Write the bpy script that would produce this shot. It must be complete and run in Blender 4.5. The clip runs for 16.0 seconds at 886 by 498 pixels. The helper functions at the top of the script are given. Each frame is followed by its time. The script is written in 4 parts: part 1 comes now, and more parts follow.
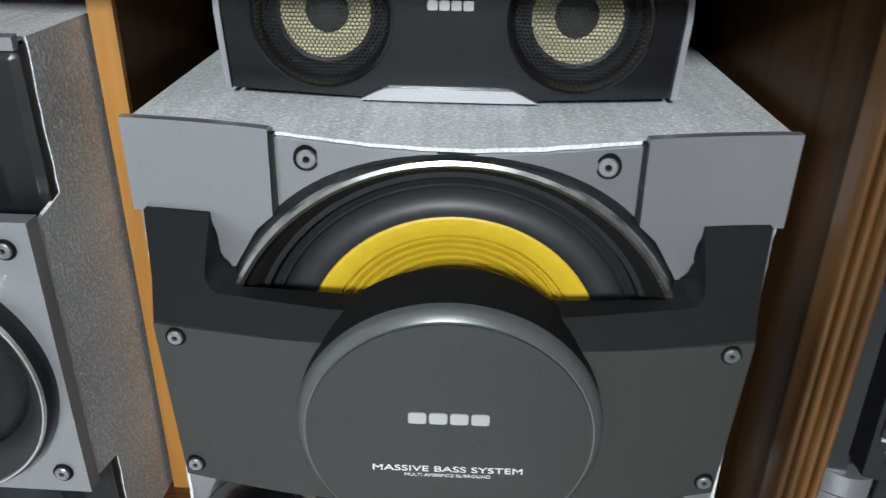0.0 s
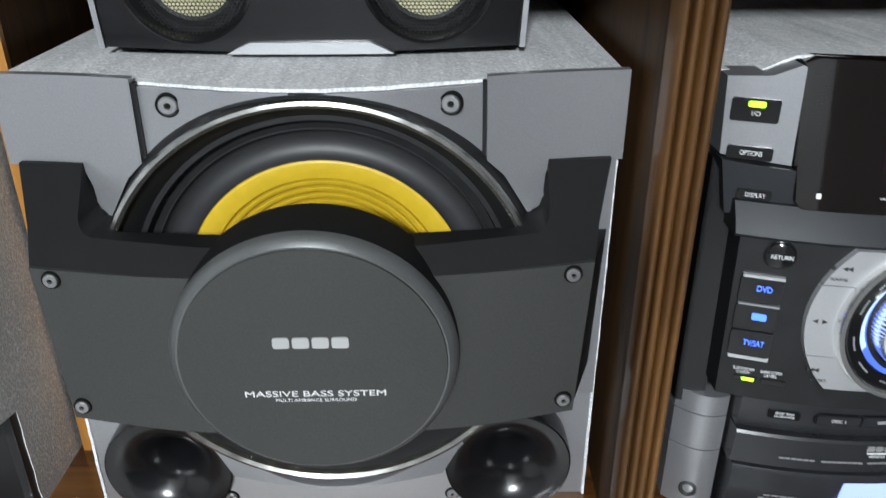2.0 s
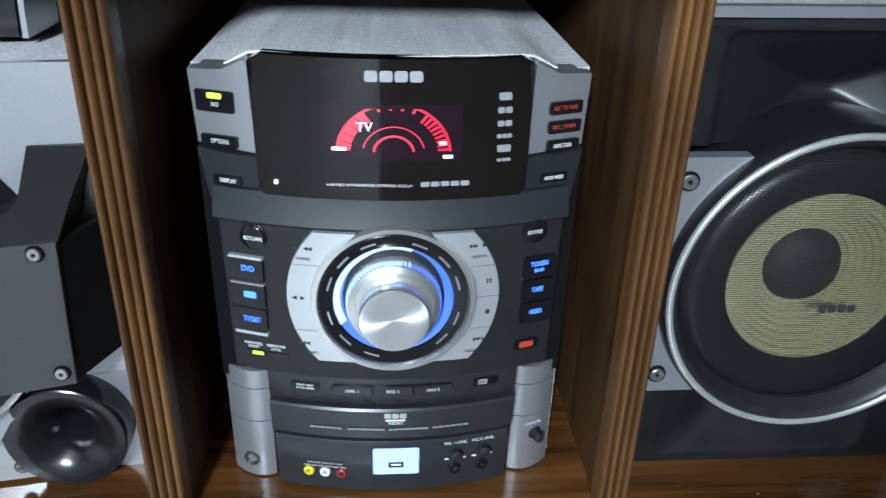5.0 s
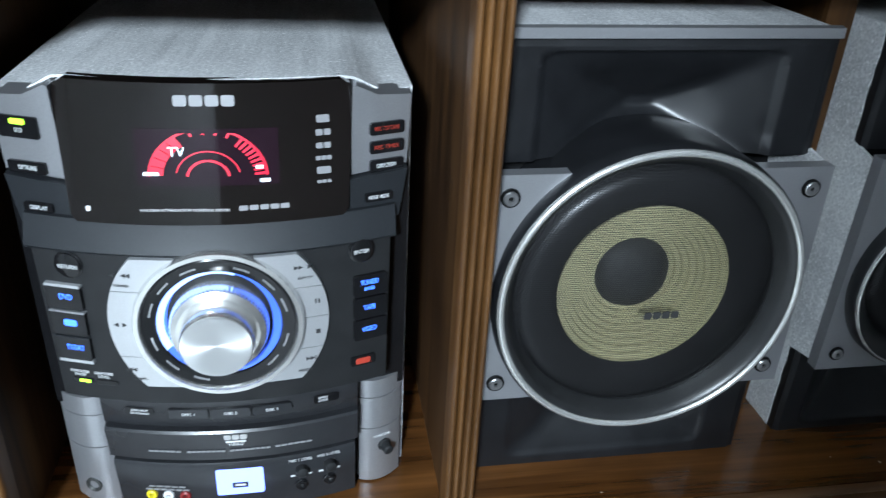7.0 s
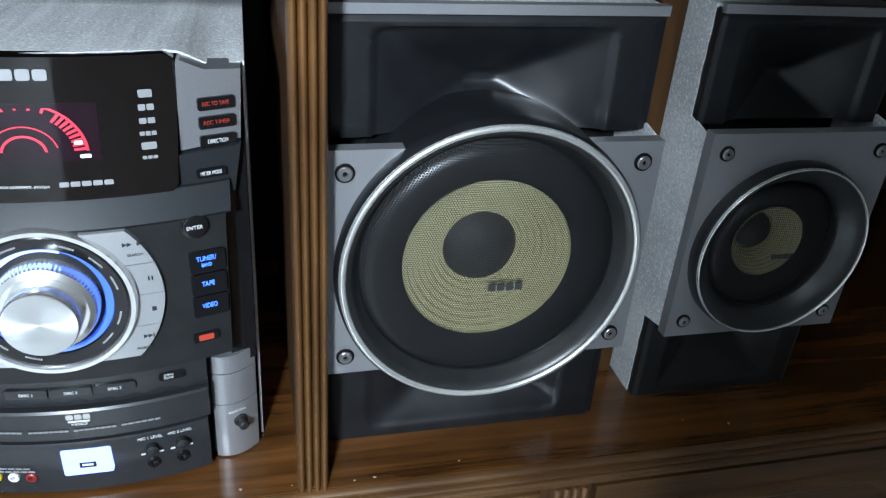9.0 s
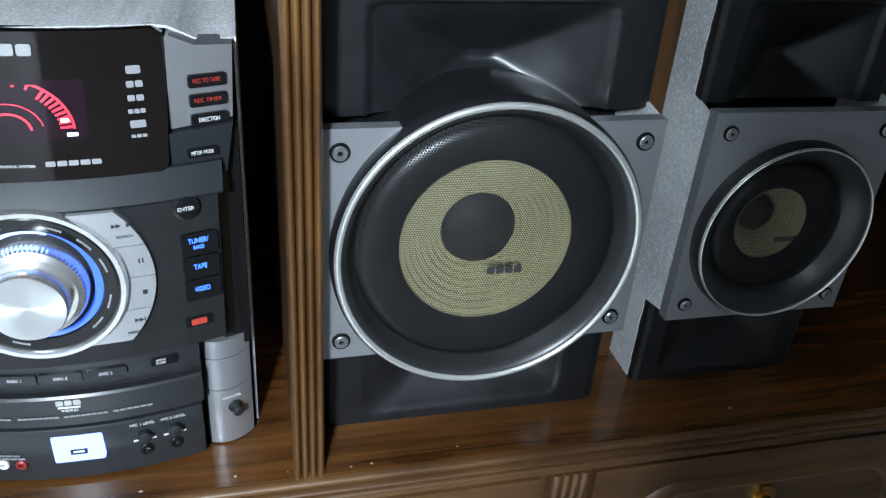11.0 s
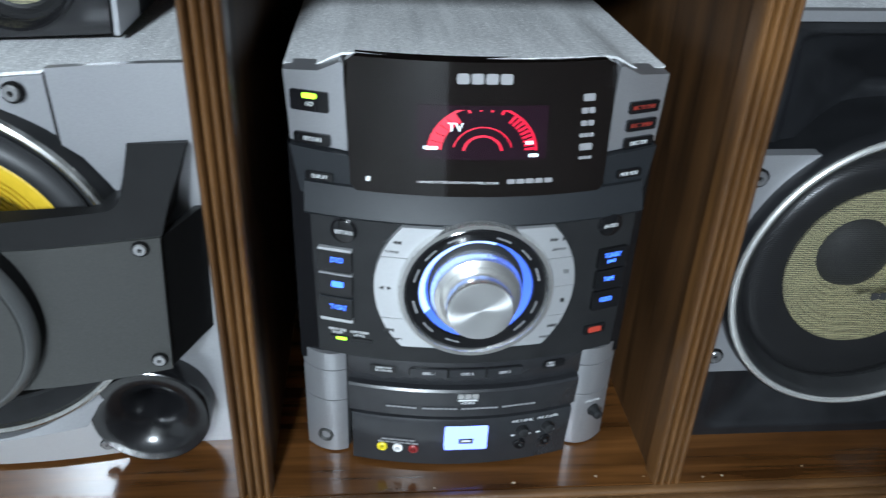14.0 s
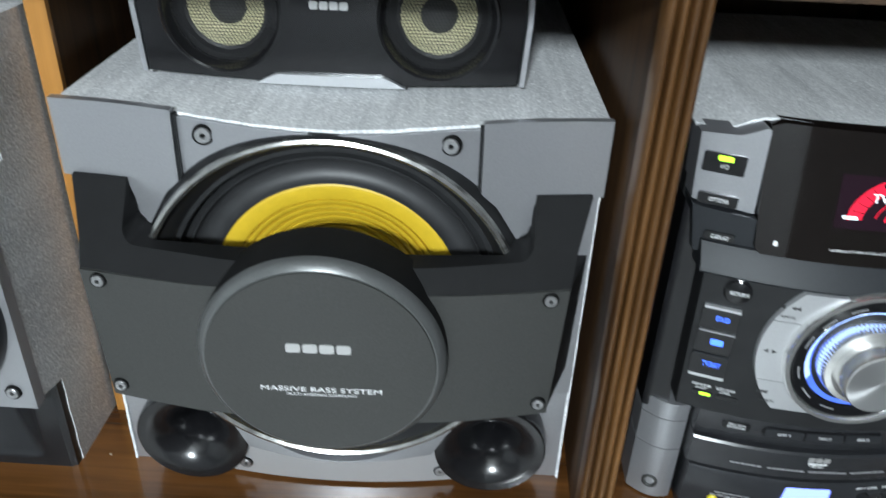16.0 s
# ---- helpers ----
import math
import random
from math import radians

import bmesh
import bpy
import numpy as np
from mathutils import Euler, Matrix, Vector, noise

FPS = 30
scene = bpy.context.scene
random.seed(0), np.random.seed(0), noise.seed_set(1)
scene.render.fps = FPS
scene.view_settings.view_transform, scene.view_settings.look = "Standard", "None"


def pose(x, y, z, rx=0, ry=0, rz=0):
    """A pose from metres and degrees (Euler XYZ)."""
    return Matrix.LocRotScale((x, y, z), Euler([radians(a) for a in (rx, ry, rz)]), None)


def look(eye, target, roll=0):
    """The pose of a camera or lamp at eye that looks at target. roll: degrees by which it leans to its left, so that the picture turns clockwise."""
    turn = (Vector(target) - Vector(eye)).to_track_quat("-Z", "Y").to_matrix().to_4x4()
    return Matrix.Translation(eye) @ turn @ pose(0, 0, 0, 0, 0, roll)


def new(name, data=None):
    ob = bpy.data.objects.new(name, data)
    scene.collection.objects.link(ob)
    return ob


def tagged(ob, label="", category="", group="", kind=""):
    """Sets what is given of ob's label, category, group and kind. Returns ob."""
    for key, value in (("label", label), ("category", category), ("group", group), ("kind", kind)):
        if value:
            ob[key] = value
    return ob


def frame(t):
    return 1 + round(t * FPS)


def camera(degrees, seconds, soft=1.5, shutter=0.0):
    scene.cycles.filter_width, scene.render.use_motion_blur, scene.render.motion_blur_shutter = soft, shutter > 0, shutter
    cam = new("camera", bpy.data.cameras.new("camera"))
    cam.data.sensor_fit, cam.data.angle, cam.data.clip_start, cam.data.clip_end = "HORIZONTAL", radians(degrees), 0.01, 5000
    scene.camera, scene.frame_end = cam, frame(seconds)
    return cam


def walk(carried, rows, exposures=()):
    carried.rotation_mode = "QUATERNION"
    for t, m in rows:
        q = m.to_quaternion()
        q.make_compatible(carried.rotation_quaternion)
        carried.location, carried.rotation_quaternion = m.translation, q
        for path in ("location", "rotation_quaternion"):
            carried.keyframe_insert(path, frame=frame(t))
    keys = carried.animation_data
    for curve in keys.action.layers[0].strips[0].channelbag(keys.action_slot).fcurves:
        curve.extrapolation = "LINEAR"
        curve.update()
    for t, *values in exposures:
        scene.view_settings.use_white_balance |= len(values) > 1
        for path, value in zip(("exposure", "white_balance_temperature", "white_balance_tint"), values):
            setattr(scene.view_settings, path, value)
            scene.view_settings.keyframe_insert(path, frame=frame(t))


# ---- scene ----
cam = camera(59.4, 16.0, soft=1.3, shutter=0.5)
METRES, EYE, TILT, LEAN, TURN = 1.08, 1.289, 0.0, 0.0, 2.7
ROWS = [
    (0.0, 0.0, 0.0, 0.0, 0.48, -26.64, -0.97),
    (0.5, 0.0147, -0.0097, 0.0067, -1.02, -26.59, -0.85),
    (1.0, 0.0269, -0.011, 0.0177, -2.46, -26.23, -0.63),
    (1.5, 0.0431, -0.0276, -0.0027, -2.85, -26.06, -0.11),
    (2.0, 0.0604, -0.0456, -0.0222, -2.76, -26.22, 0.05),
    (2.5, 0.0797, -0.0677, -0.029, -2.55, -26.77, 0.25),
    (3.0, 0.1248, -0.0882, -0.0344, -2.84, -26.81, 0.04),
    (3.5, 0.2077, -0.092, -0.0222, -4.1, -26.79, -0.57),
    (4.0, 0.2751, -0.0946, -0.0171, -4.97, -26.49, -1.09),
    (6.5, 0.3924, -0.1107, 0.0076, -10.3, -27.5, -2.36),
    (7.0, 0.4146, -0.1052, 0.0137, -11.86, -27.52, -2.75),
    (7.5, 0.4387, -0.116, 0.0233, -12.8, -27.86, -3.2),
    (8.0, 0.4587, -0.1255, 0.0196, -14.02, -28.26, -3.68),
    (8.5, 0.482, -0.1298, 0.02, -15.56, -28.6, -4.11),
    (11.0, 0.4857, -0.1202, 0.0092, -16.16, -29.81, -4.13),
    (11.5, 0.4677, -0.12, 0.0101, -14.77, -30.19, -3.72),
    (12.0, 0.4397, -0.1193, 0.0122, -13.01, -30.41, -3.13),
    (12.5, 0.4064, -0.1171, 0.015, -11.07, -30.05, -2.52),
    (13.0, 0.3647, -0.1163, 0.0202, -9.49, -29.75, -2.12),
    (13.5, 0.3264, -0.1114, 0.0248, -8.32, -29.81, -2.08),
    (14.0, 0.281, -0.1034, 0.0222, -7.35, -30.03, -2.19),
    (14.5, 0.2318, -0.1022, 0.0228, -5.72, -30.49, -2.31),
    (15.0, 0.1856, -0.1065, 0.0303, -3.76, -30.85, -2.26),
    (15.5, 0.1149, -0.0958, 0.0344, -1.52, -30.83, -2.01),
    (16.0, 0.0742, -0.0765, 0.0518, 0.12, -30.49, -2.03),
]
walk(cam, [(t, pose(0, 0, EYE, TILT, LEAN, TURN) @ pose(METRES * x, METRES * y, METRES * z, 90 + pitch, roll, yaw)) for t, x, y, z, yaw, pitch, roll in ROWS],
     exposures=[(0.0, -0.18, 6500, 10), (2.5, -0.16, 6500, 10), (4.0, 0.03, 6000, 6), (6.5, 0.3, 5750, 5), (8.5, 0.4, 5800, 6), (11.0, 0.45, 5800, 6), (12.5, 0.3, 5800, 6), (14.0, 0.1, 5900, 6), (15.0, 0.0, 6100, 7), (16.0, -0.05, 6250, 6)])

# ---- world, lamp, exposure ----
world = bpy.data.worlds.new("world")
scene.world = world
world.use_nodes = True
world.node_tree.nodes["Background"].inputs[0].default_value = (0.55, 0.62, 0.75, 1)
world.node_tree.nodes["Background"].inputs[1].default_value = 0.05
LAMP = (-0.14, -1.90, 2.12)
lamp_data = bpy.data.lights.new("wall_lamp_light", "AREA")
lamp_data.shape, lamp_data.size, lamp_data.size_y = "RECTANGLE", 0.20, 0.20
lamp_data.energy, lamp_data.color = 94, (0.90, 0.96, 1.0)
lamp_ob = new("wall_lamp_light", lamp_data)
lamp_ob.matrix_world = look(LAMP, (0.15, 0.5, 1.0))
scene.view_settings.exposure = 0.0

# ---- materials ----


def mat(name, color, rough=0.5, metal=0.0, noise_scale=0, noise_amt=0.0, bump=0.0, bump_scale=300, spec=0.5, coat=0.0, stretch=(1, 1, 1), emit=None, emit_strength=0.0, rough_var=0.0):
    m = bpy.data.materials.new(name)
    m.use_nodes = True
    nt = m.node_tree
    b = nt.nodes["Principled BSDF"]
    b.inputs["Base Color"].default_value = (*color, 1)
    b.inputs["Roughness"].default_value = rough
    b.inputs["Metallic"].default_value = metal
    b.inputs["Specular IOR Level"].default_value = spec
    b.inputs["Coat Weight"].default_value = coat
    b.inputs["Coat Roughness"].default_value = 0.12
    if emit:
        b.inputs["Emission Color"].default_value = (*emit, 1)
        b.inputs["Emission Strength"].default_value = emit_strength
    tc = nt.nodes.new("ShaderNodeTexCoord")
    mp = nt.nodes.new("ShaderNodeMapping")
    mp.inputs["Scale"].default_value = stretch
    nt.links.new(tc.outputs["Object"], mp.inputs[0])
    if noise_amt:
        n = nt.nodes.new("ShaderNodeTexNoise")
        n.inputs["Scale"].default_value, n.inputs["Detail"].default_value = noise_scale, 5
        nt.links.new(mp.outputs[0], n.inputs["Vector"])
        r = nt.nodes.new("ShaderNodeValToRGB")
        r.color_ramp.elements[0].position, r.color_ramp.elements[1].position = 0.3, 0.7
        r.color_ramp.elements[0].color = (*[c * (1 - noise_amt) for c in color], 1)
        r.color_ramp.elements[1].color = (*[min(1, c * (1 + noise_amt)) for c in color], 1)
        nt.links.new(n.outputs["Fac"], r.inputs[0])
        nt.links.new(r.outputs[0], b.inputs["Base Color"])
        if rough_var:
            mr = nt.nodes.new("ShaderNodeMapRange")
            mr.inputs["To Min"].default_value, mr.inputs["To Max"].default_value = rough - rough_var, rough + rough_var
            nt.links.new(n.outputs["Fac"], mr.inputs["Value"])
            nt.links.new(mr.outputs[0], b.inputs["Roughness"])
    if bump:
        n2 = nt.nodes.new("ShaderNodeTexNoise")
        n2.inputs["Scale"].default_value, n2.inputs["Detail"].default_value = bump_scale, 3
        nt.links.new(mp.outputs[0], n2.inputs["Vector"])
        bp = nt.nodes.new("ShaderNodeBump")
        bp.inputs["Strength"].default_value, bp.inputs["Distance"].default_value = bump, 0.001
        nt.links.new(n2.outputs["Fac"], bp.inputs["Height"])
        nt.links.new(bp.outputs[0], b.inputs["Normal"])
    return m


def math_node(nt, op, a, b=None):
    n = nt.nodes.new("ShaderNodeMath")
    n.operation = op
    for i, v in enumerate((a, b)):
        if v is None:
            continue
        if isinstance(v, (int, float)):
            n.inputs[i].default_value = v
        else:
            nt.links.new(v, n.inputs[i])
    return n.outputs[0]


def mesh_metal(name, pitch, open_level):
    """Black perforated steel: round holes on a hexagonal grid."""
    m = mat(name, (0.035, 0.035, 0.037), 0.33, 0.6)
    nt = m.node_tree
    tc = nt.nodes.new("ShaderNodeTexCoord")
    sx = nt.nodes.new("ShaderNodeSeparateXYZ")
    nt.links.new(tc.outputs["Object"], sx.inputs[0])
    x, z = sx.outputs[0], sx.outputs[2]
    k = 4 * math.pi / (math.sqrt(3) * pitch)
    total = None
    for ang in (90, 210, 330):
        u = math_node(nt, "ADD", math_node(nt, "MULTIPLY", x, k * math.cos(radians(ang))), math_node(nt, "MULTIPLY", z, k * math.sin(radians(ang))))
        c = math_node(nt, "COSINE", u)
        total = c if total is None else math_node(nt, "ADD", total, c)
    hole = math_node(nt, "GREATER_THAN", total, open_level)
    tr = nt.nodes.new("ShaderNodeBsdfTransparent")
    mx = nt.nodes.new("ShaderNodeMixShader")
    nt.links.new(hole, mx.inputs[0])
    nt.links.new(nt.nodes["Principled BSDF"].outputs[0], mx.inputs[1])
    nt.links.new(tr.outputs[0], mx.inputs[2])
    nt.links.new(mx.outputs[0], nt.nodes["Material Output"].inputs[0])
    return m


def woven(name, color, pitch):
    """Woven fibre cone: fine crossing threads."""
    m = mat(name, color, 0.55)
    nt = m.node_tree
    b = nt.nodes["Principled BSDF"]
    tc = nt.nodes.new("ShaderNodeTexCoord")
    sx = nt.nodes.new("ShaderNodeSeparateXYZ")
    nt.links.new(tc.outputs["Object"], sx.inputs[0])
    k = 2 * math.pi / pitch
    a = math_node(nt, "SINE", math_node(nt, "MULTIPLY", sx.outputs[0], k))
    c = math_node(nt, "SINE", math_node(nt, "MULTIPLY", sx.outputs[2], k))
    w = math_node(nt, "ADD", math_node(nt, "MULTIPLY", math_node(nt, "MULTIPLY", a, c), 0.14), math_node(nt, "ADD", math_node(nt, "MULTIPLY", c, 0.30), 0.5))
    r = nt.nodes.new("ShaderNodeValToRGB")
    r.color_ramp.elements[0].color = (*[v * 0.58 for v in color], 1)
    r.color_ramp.elements[1].color = (*[min(1, v * 1.28) for v in color], 1)
    nt.links.new(w, r.inputs[0])
    nt.links.new(r.outputs[0], b.inputs["Base Color"])
    bp = nt.nodes.new("ShaderNodeBump")
    bp.inputs["Strength"].default_value, bp.inputs["Distance"].default_value = 0.5, 0.0004
    nt.links.new(w, bp.inputs["Height"])
    nt.links.new(bp.outputs[0], b.inputs["Normal"])
    return m


def wood(name, dark, light, rough, axis, scale=1.0, coat=0.3, spec=0.5):
    """Varnished wood with grain along one axis, darker streaks and worn patches."""
    m = mat(name, light, rough, coat=coat, spec=spec)
    nt = m.node_tree
    b = nt.nodes["Principled BSDF"]
    tc = nt.nodes.new("ShaderNodeTexCoord")

    def grain(s, along, detail, dist):
        mp = nt.nodes.new("ShaderNodeMapping")
        sc = [s, s, s]
        sc[axis] = along
        mp.inputs["Scale"].default_value = sc
        nt.links.new(tc.outputs["Object"], mp.inputs[0])
        n = nt.nodes.new("ShaderNodeTexNoise")
        n.inputs["Scale"].default_value, n.inputs["Detail"].default_value, n.inputs["Distortion"].default_value = 1.0, detail, dist
        nt.links.new(mp.outputs[0], n.inputs["Vector"])
        return n.outputs["Fac"]
    g1, g2, g3 = grain(28 * scale, 2.2, 6, 1.2), grain(170 * scale, 5, 4, 0.4), grain(7, 7, 3, 0)
    f = math_node(nt, "ADD", math_node(nt, "MULTIPLY", g1, 0.6), math_node(nt, "ADD", math_node(nt, "MULTIPLY", g2, 0.25), math_node(nt, "MULTIPLY", g3, 0.3)))
    r = nt.nodes.new("ShaderNodeValToRGB")
    r.color_ramp.elements[0].position, r.color_ramp.elements[1].position = 0.42, 0.72
    r.color_ramp.elements[0].color, r.color_ramp.elements[1].color = (*dark, 1), (*light, 1)
    nt.links.new(f, r.inputs[0])
    nt.links.new(r.outputs[0], b.inputs["Base Color"])
    bp = nt.nodes.new("ShaderNodeBump")
    bp.inputs["Strength"].default_value, bp.inputs["Distance"].default_value = 0.25, 0.0006
    nt.links.new(g2, bp.inputs["Height"])
    nt.links.new(bp.outputs[0], b.inputs["Normal"])
    mr = nt.nodes.new("ShaderNodeMapRange")
    mr.inputs["To Min"].default_value, mr.inputs["To Max"].default_value = max(0.05, rough - 0.12), rough + 0.15
    nt.links.new(g3, mr.inputs["Value"])
    nt.links.new(mr.outputs[0], b.inputs["Roughness"])
    return m


def foam_material():
    """Grey packing foam sheet: cellular, with its sparkle painted in as small pale flecks."""
    m = mat("grey_foam", (0.36, 0.37, 0.38), 0.75)
    nt = m.node_tree
    b = nt.nodes["Principled BSDF"]
    tc = nt.nodes.new("ShaderNodeTexCoord")
    v = nt.nodes.new("ShaderNodeTexVoronoi")
    v.inputs["Scale"].default_value = 420
    n = nt.nodes.new("ShaderNodeTexNoise")
    n.inputs["Scale"].default_value, n.inputs["Detail"].default_value = 40, 6
    mp = nt.nodes.new("ShaderNodeMapping")
    mp.inputs["Scale"].default_value = (1.0, 0.18, 0.3)
    nt.links.new(tc.outputs["Object"], v.inputs["Vector"])
    nt.links.new(tc.outputs["Object"], mp.inputs[0])
    nt.links.new(mp.outputs[0], n.inputs["Vector"])
    streak = nt.nodes.new("ShaderNodeTexNoise")
    streak.inputs["Scale"].default_value, streak.inputs["Detail"].default_value = 150, 3
    mp2 = nt.nodes.new("ShaderNodeMapping")
    mp2.inputs["Scale"].default_value = (1.0, 0.04, 0.12)
    nt.links.new(tc.outputs["Object"], mp2.inputs[0])
    nt.links.new(mp2.outputs[0], streak.inputs["Vector"])
    f = math_node(nt, "ADD", math_node(nt, "MULTIPLY", v.outputs["Distance"], 0.40), math_node(nt, "MULTIPLY", n.outputs["Fac"], 0.40))
    f = math_node(nt, "ADD", f, math_node(nt, "MULTIPLY", streak.outputs["Fac"], 0.36))
    r = nt.nodes.new("ShaderNodeValToRGB")
    r.color_ramp.elements[0].position, r.color_ramp.elements[1].position = 0.3, 0.75
    r.color_ramp.elements[0].color, r.color_ramp.elements[1].color = (0.40, 0.41, 0.425, 1), (0.80, 0.81, 0.82, 1)
    nt.links.new(f, r.inputs[0])
    w = nt.nodes.new("ShaderNodeTexNoise")
    w.inputs["Scale"].default_value, w.inputs["Detail"].default_value = 330, 2
    nt.links.new(tc.outputs["Object"], w.inputs["Vector"])
    # sparkle as colour: noise peaks turn near white
    glint = math_node(nt, "GREATER_THAN", w.outputs["Fac"], 0.645)
    mx = nt.nodes.new("ShaderNodeMix")
    mx.data_type = "RGBA"
    nt.links.new(glint, mx.inputs[0])
    nt.links.new(r.outputs[0], mx.inputs[6])
    mx.inputs[7].default_value = (0.9, 0.91, 0.92, 1)
    nt.links.new(mx.outputs[2], b.inputs["Base Color"])
    bp = nt.nodes.new("ShaderNodeBump")
    bp.inputs["Strength"].default_value, bp.inputs["Distance"].default_value = 0.6, 0.0011
    nt.links.new(f, bp.inputs["Height"])
    nt.links.new(bp.outputs[0], b.inputs["Normal"])
    return m


FOAM = foam_material()
SILVER = mat("silver_paint", (0.38, 0.385, 0.405), 0.34, 0.66, 900, 0.06, 0.02, 1500)
MARK = mat("silver_mark", (0.55, 0.55, 0.55), 0.35, 0.6)
SILVER_LIGHT = mat("light_silver_paint", (0.58, 0.59, 0.61), 0.33, 0.6, 900, 0.04)
BLACK = mat("black_plastic", (0.015, 0.0155, 0.0165), 0.5, 0, 60, 0.15, 0.06, 1800, rough_var=0.05, spec=0.3)
BLACK_SOFT = mat("black_satin_plastic", (0.0085, 0.0087, 0.0092), 0.62, 0, 80, 0.1, 0.10, 2200, spec=0.14)
HORN = mat("black_horn_plastic", (0.010, 0.0105, 0.012), 0.34, 0, 40, 0.2, 0.03, 900, rough_var=0.05, spec=0.5)
BAND = mat("dark_band_paint", (0.018, 0.020, 0.023), 0.5, 0.1, 700, 0.08, 0.05, 2600, spec=0.3)
GUNMETAL = mat("gunmetal_paint", (0.052, 0.053, 0.051), 0.46, 0.35, 700, 0.12, 0.05, 2600)
PORT = mat("glossy_black_port", (0.007, 0.007, 0.008), 0.2, 0, 40, 0.2, 0.02, 900, spec=0.6)
# gunmetal made paler: the cap rim's highlight is put into its colour
RIM_LIT = mat("lit_rim_paint", (0.13, 0.135, 0.135), 0.3, 0.5, 600, 0.06)
GLOSS = mat("gloss_black", (0.008, 0.008, 0.009), 0.12, 0, 30, 0.1, spec=0.5)
GLASS = mat("smoked_display_window", (0.007, 0.0055, 0.005), 0.06, 0, 20, 0.1, spec=0.55)
TRAY = mat("dark_grey_gloss_plastic", (0.026, 0.027, 0.030), 0.27, 0.1, 60, 0.1, spec=0.5)
CHROME = mat("chrome", (0.86, 0.86, 0.85), 0.22, 0.9, 50, 0.05)
CHROME_WORN = mat("hazed_chrome", (0.58, 0.58, 0.56), 0.24, 0.95, 90, 0.18, rough_var=0.10)
LIP = mat("satin_black_lip", (0.016, 0.0165, 0.0175), 0.34, 0, 60, 0.15, 0.02, 1200, rough_var=0.05, spec=0.6)
ROLL = mat("satin_black_rubber", (0.026, 0.0265, 0.028), 0.50, 0, 60, 0.12, spec=0.55)
SATIN = mat("satin_silver_ring", (0.90, 0.90, 0.88), 0.26, 0.78, 50, 0.05)
SPUN = mat("spun_aluminium", (0.78, 0.79, 0.80), 0.36, 0.9)
spun_tree = SPUN.node_tree
tangent = spun_tree.nodes.new("ShaderNodeTangent")
tangent.direction_type, tangent.axis = "RADIAL", "Y"
spun_tree.links.new(tangent.outputs[0], spun_tree.nodes["Principled BSDF"].inputs["Tangent"])
spun_tree.nodes["Principled BSDF"].inputs["Anisotropic"].default_value = 0.85
YELLOW = mat("yellow_cone", (0.57, 0.385, 0.020), 0.46, 0, 120, 0.06, 0.1, 900)
RUBBER = mat("grey_rubber", (0.042, 0.042, 0.040), 0.62, 0, 60, 0.12)
RUBBER_BLACK = mat("black_rubber", (0.012, 0.012, 0.013), 0.5, 0, 60, 0.12)
TAN = woven("tan_woven_cone", (0.60, 0.555, 0.33), 0.0026)
GRILLE = mesh_metal("perforated_steel", 0.0021, -0.5)
GRILLE_WIDE = mesh_metal("wide_perforated_steel", 0.0027, -0.75)
PRINT = mat("white_print", (0.72, 0.73, 0.74), 0.5)
PRINT_GREY = mat("grey_print", (0.24, 0.24, 0.25), 0.5)
PRINT_DARK = mat("dark_print", (0.03, 0.03, 0.032), 0.5)
PRINT_RED = mat("red_print", (0.35, 0.035, 0.02), 0.5)
RED_KEY = mat("red_key", (0.42, 0.05, 0.03), 0.4)
SCREW_BLACK = mat("black_screw_well", (0.004, 0.004, 0.004), 0.6, spec=0.15)
STEEL = mat("screw_steel", (0.42, 0.42, 0.43), 0.30, 0.85, 300, 0.1)
LED_GREEN = mat("green_led", (0.3, 0.6, 0.05), 0.4, emit=(0.5, 1.0, 0.02), emit_strength=2.2)
LED_BLUE = mat("blue_lit_legend", (0.02, 0.04, 0.2), 0.4, emit=(0.06, 0.17, 1.0), emit_strength=3.4)
RING_BLUE = mat("blue_light_ring", (0.1, 0.2, 0.8), 0.4, emit=(0.015, 0.06, 1.0), emit_strength=0.32)
RING_WHITE = mat("pale_blue_light", (0.5, 0.6, 0.9), 0.4, emit=(0.22, 0.38, 1.0), emit_strength=1.5)
USB_LIGHT = mat("white_blue_backlight", (0.06, 0.08, 0.12), 0.3, emit=(0.20, 0.27, 1.0), emit_strength=3.2)
VFD_RED = mat("red_display_segment", (0.08, 0.0, 0.0), 0.4, emit=(1.0, 0.006, 0.055), emit_strength=1.2)
VFD_WHITE = mat("white_display_segment", (0.7, 0.8, 0.8), 0.4, emit=(0.75, 0.95, 1.0), emit_strength=1.0)
VFD_FIELD = mat("display_field", (0.012, 0.006, 0.010), 0.08, emit=(0.10, 0.02, 0.06), emit_strength=0.04)
WOOD_SHELF = wood("varnished_shelf_wood", (0.030, 0.011, 0.003), (0.150, 0.062, 0.017), 0.17, 0, coat=0.5)
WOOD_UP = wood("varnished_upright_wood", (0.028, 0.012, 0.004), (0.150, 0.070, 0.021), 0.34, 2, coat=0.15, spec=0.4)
# upright wood again, darkened so its colour carries the shade on divider sides
WOOD_SHADED = wood("shaded_varnished_side_wood", (0.018, 0.008, 0.003), (0.090, 0.042, 0.013), 0.5, 2, coat=0.0, spec=0.25)
WOOD_EDGE = wood("orange_edge_wood", (0.24, 0.10, 0.02), (0.45, 0.21, 0.045), 0.38, 2)
WOOD_LOW = wood("worn_front_wood", (0.036, 0.016, 0.006), (0.150, 0.076, 0.029), 0.36, 0)
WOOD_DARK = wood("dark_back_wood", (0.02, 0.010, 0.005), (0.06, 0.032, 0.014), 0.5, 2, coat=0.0)
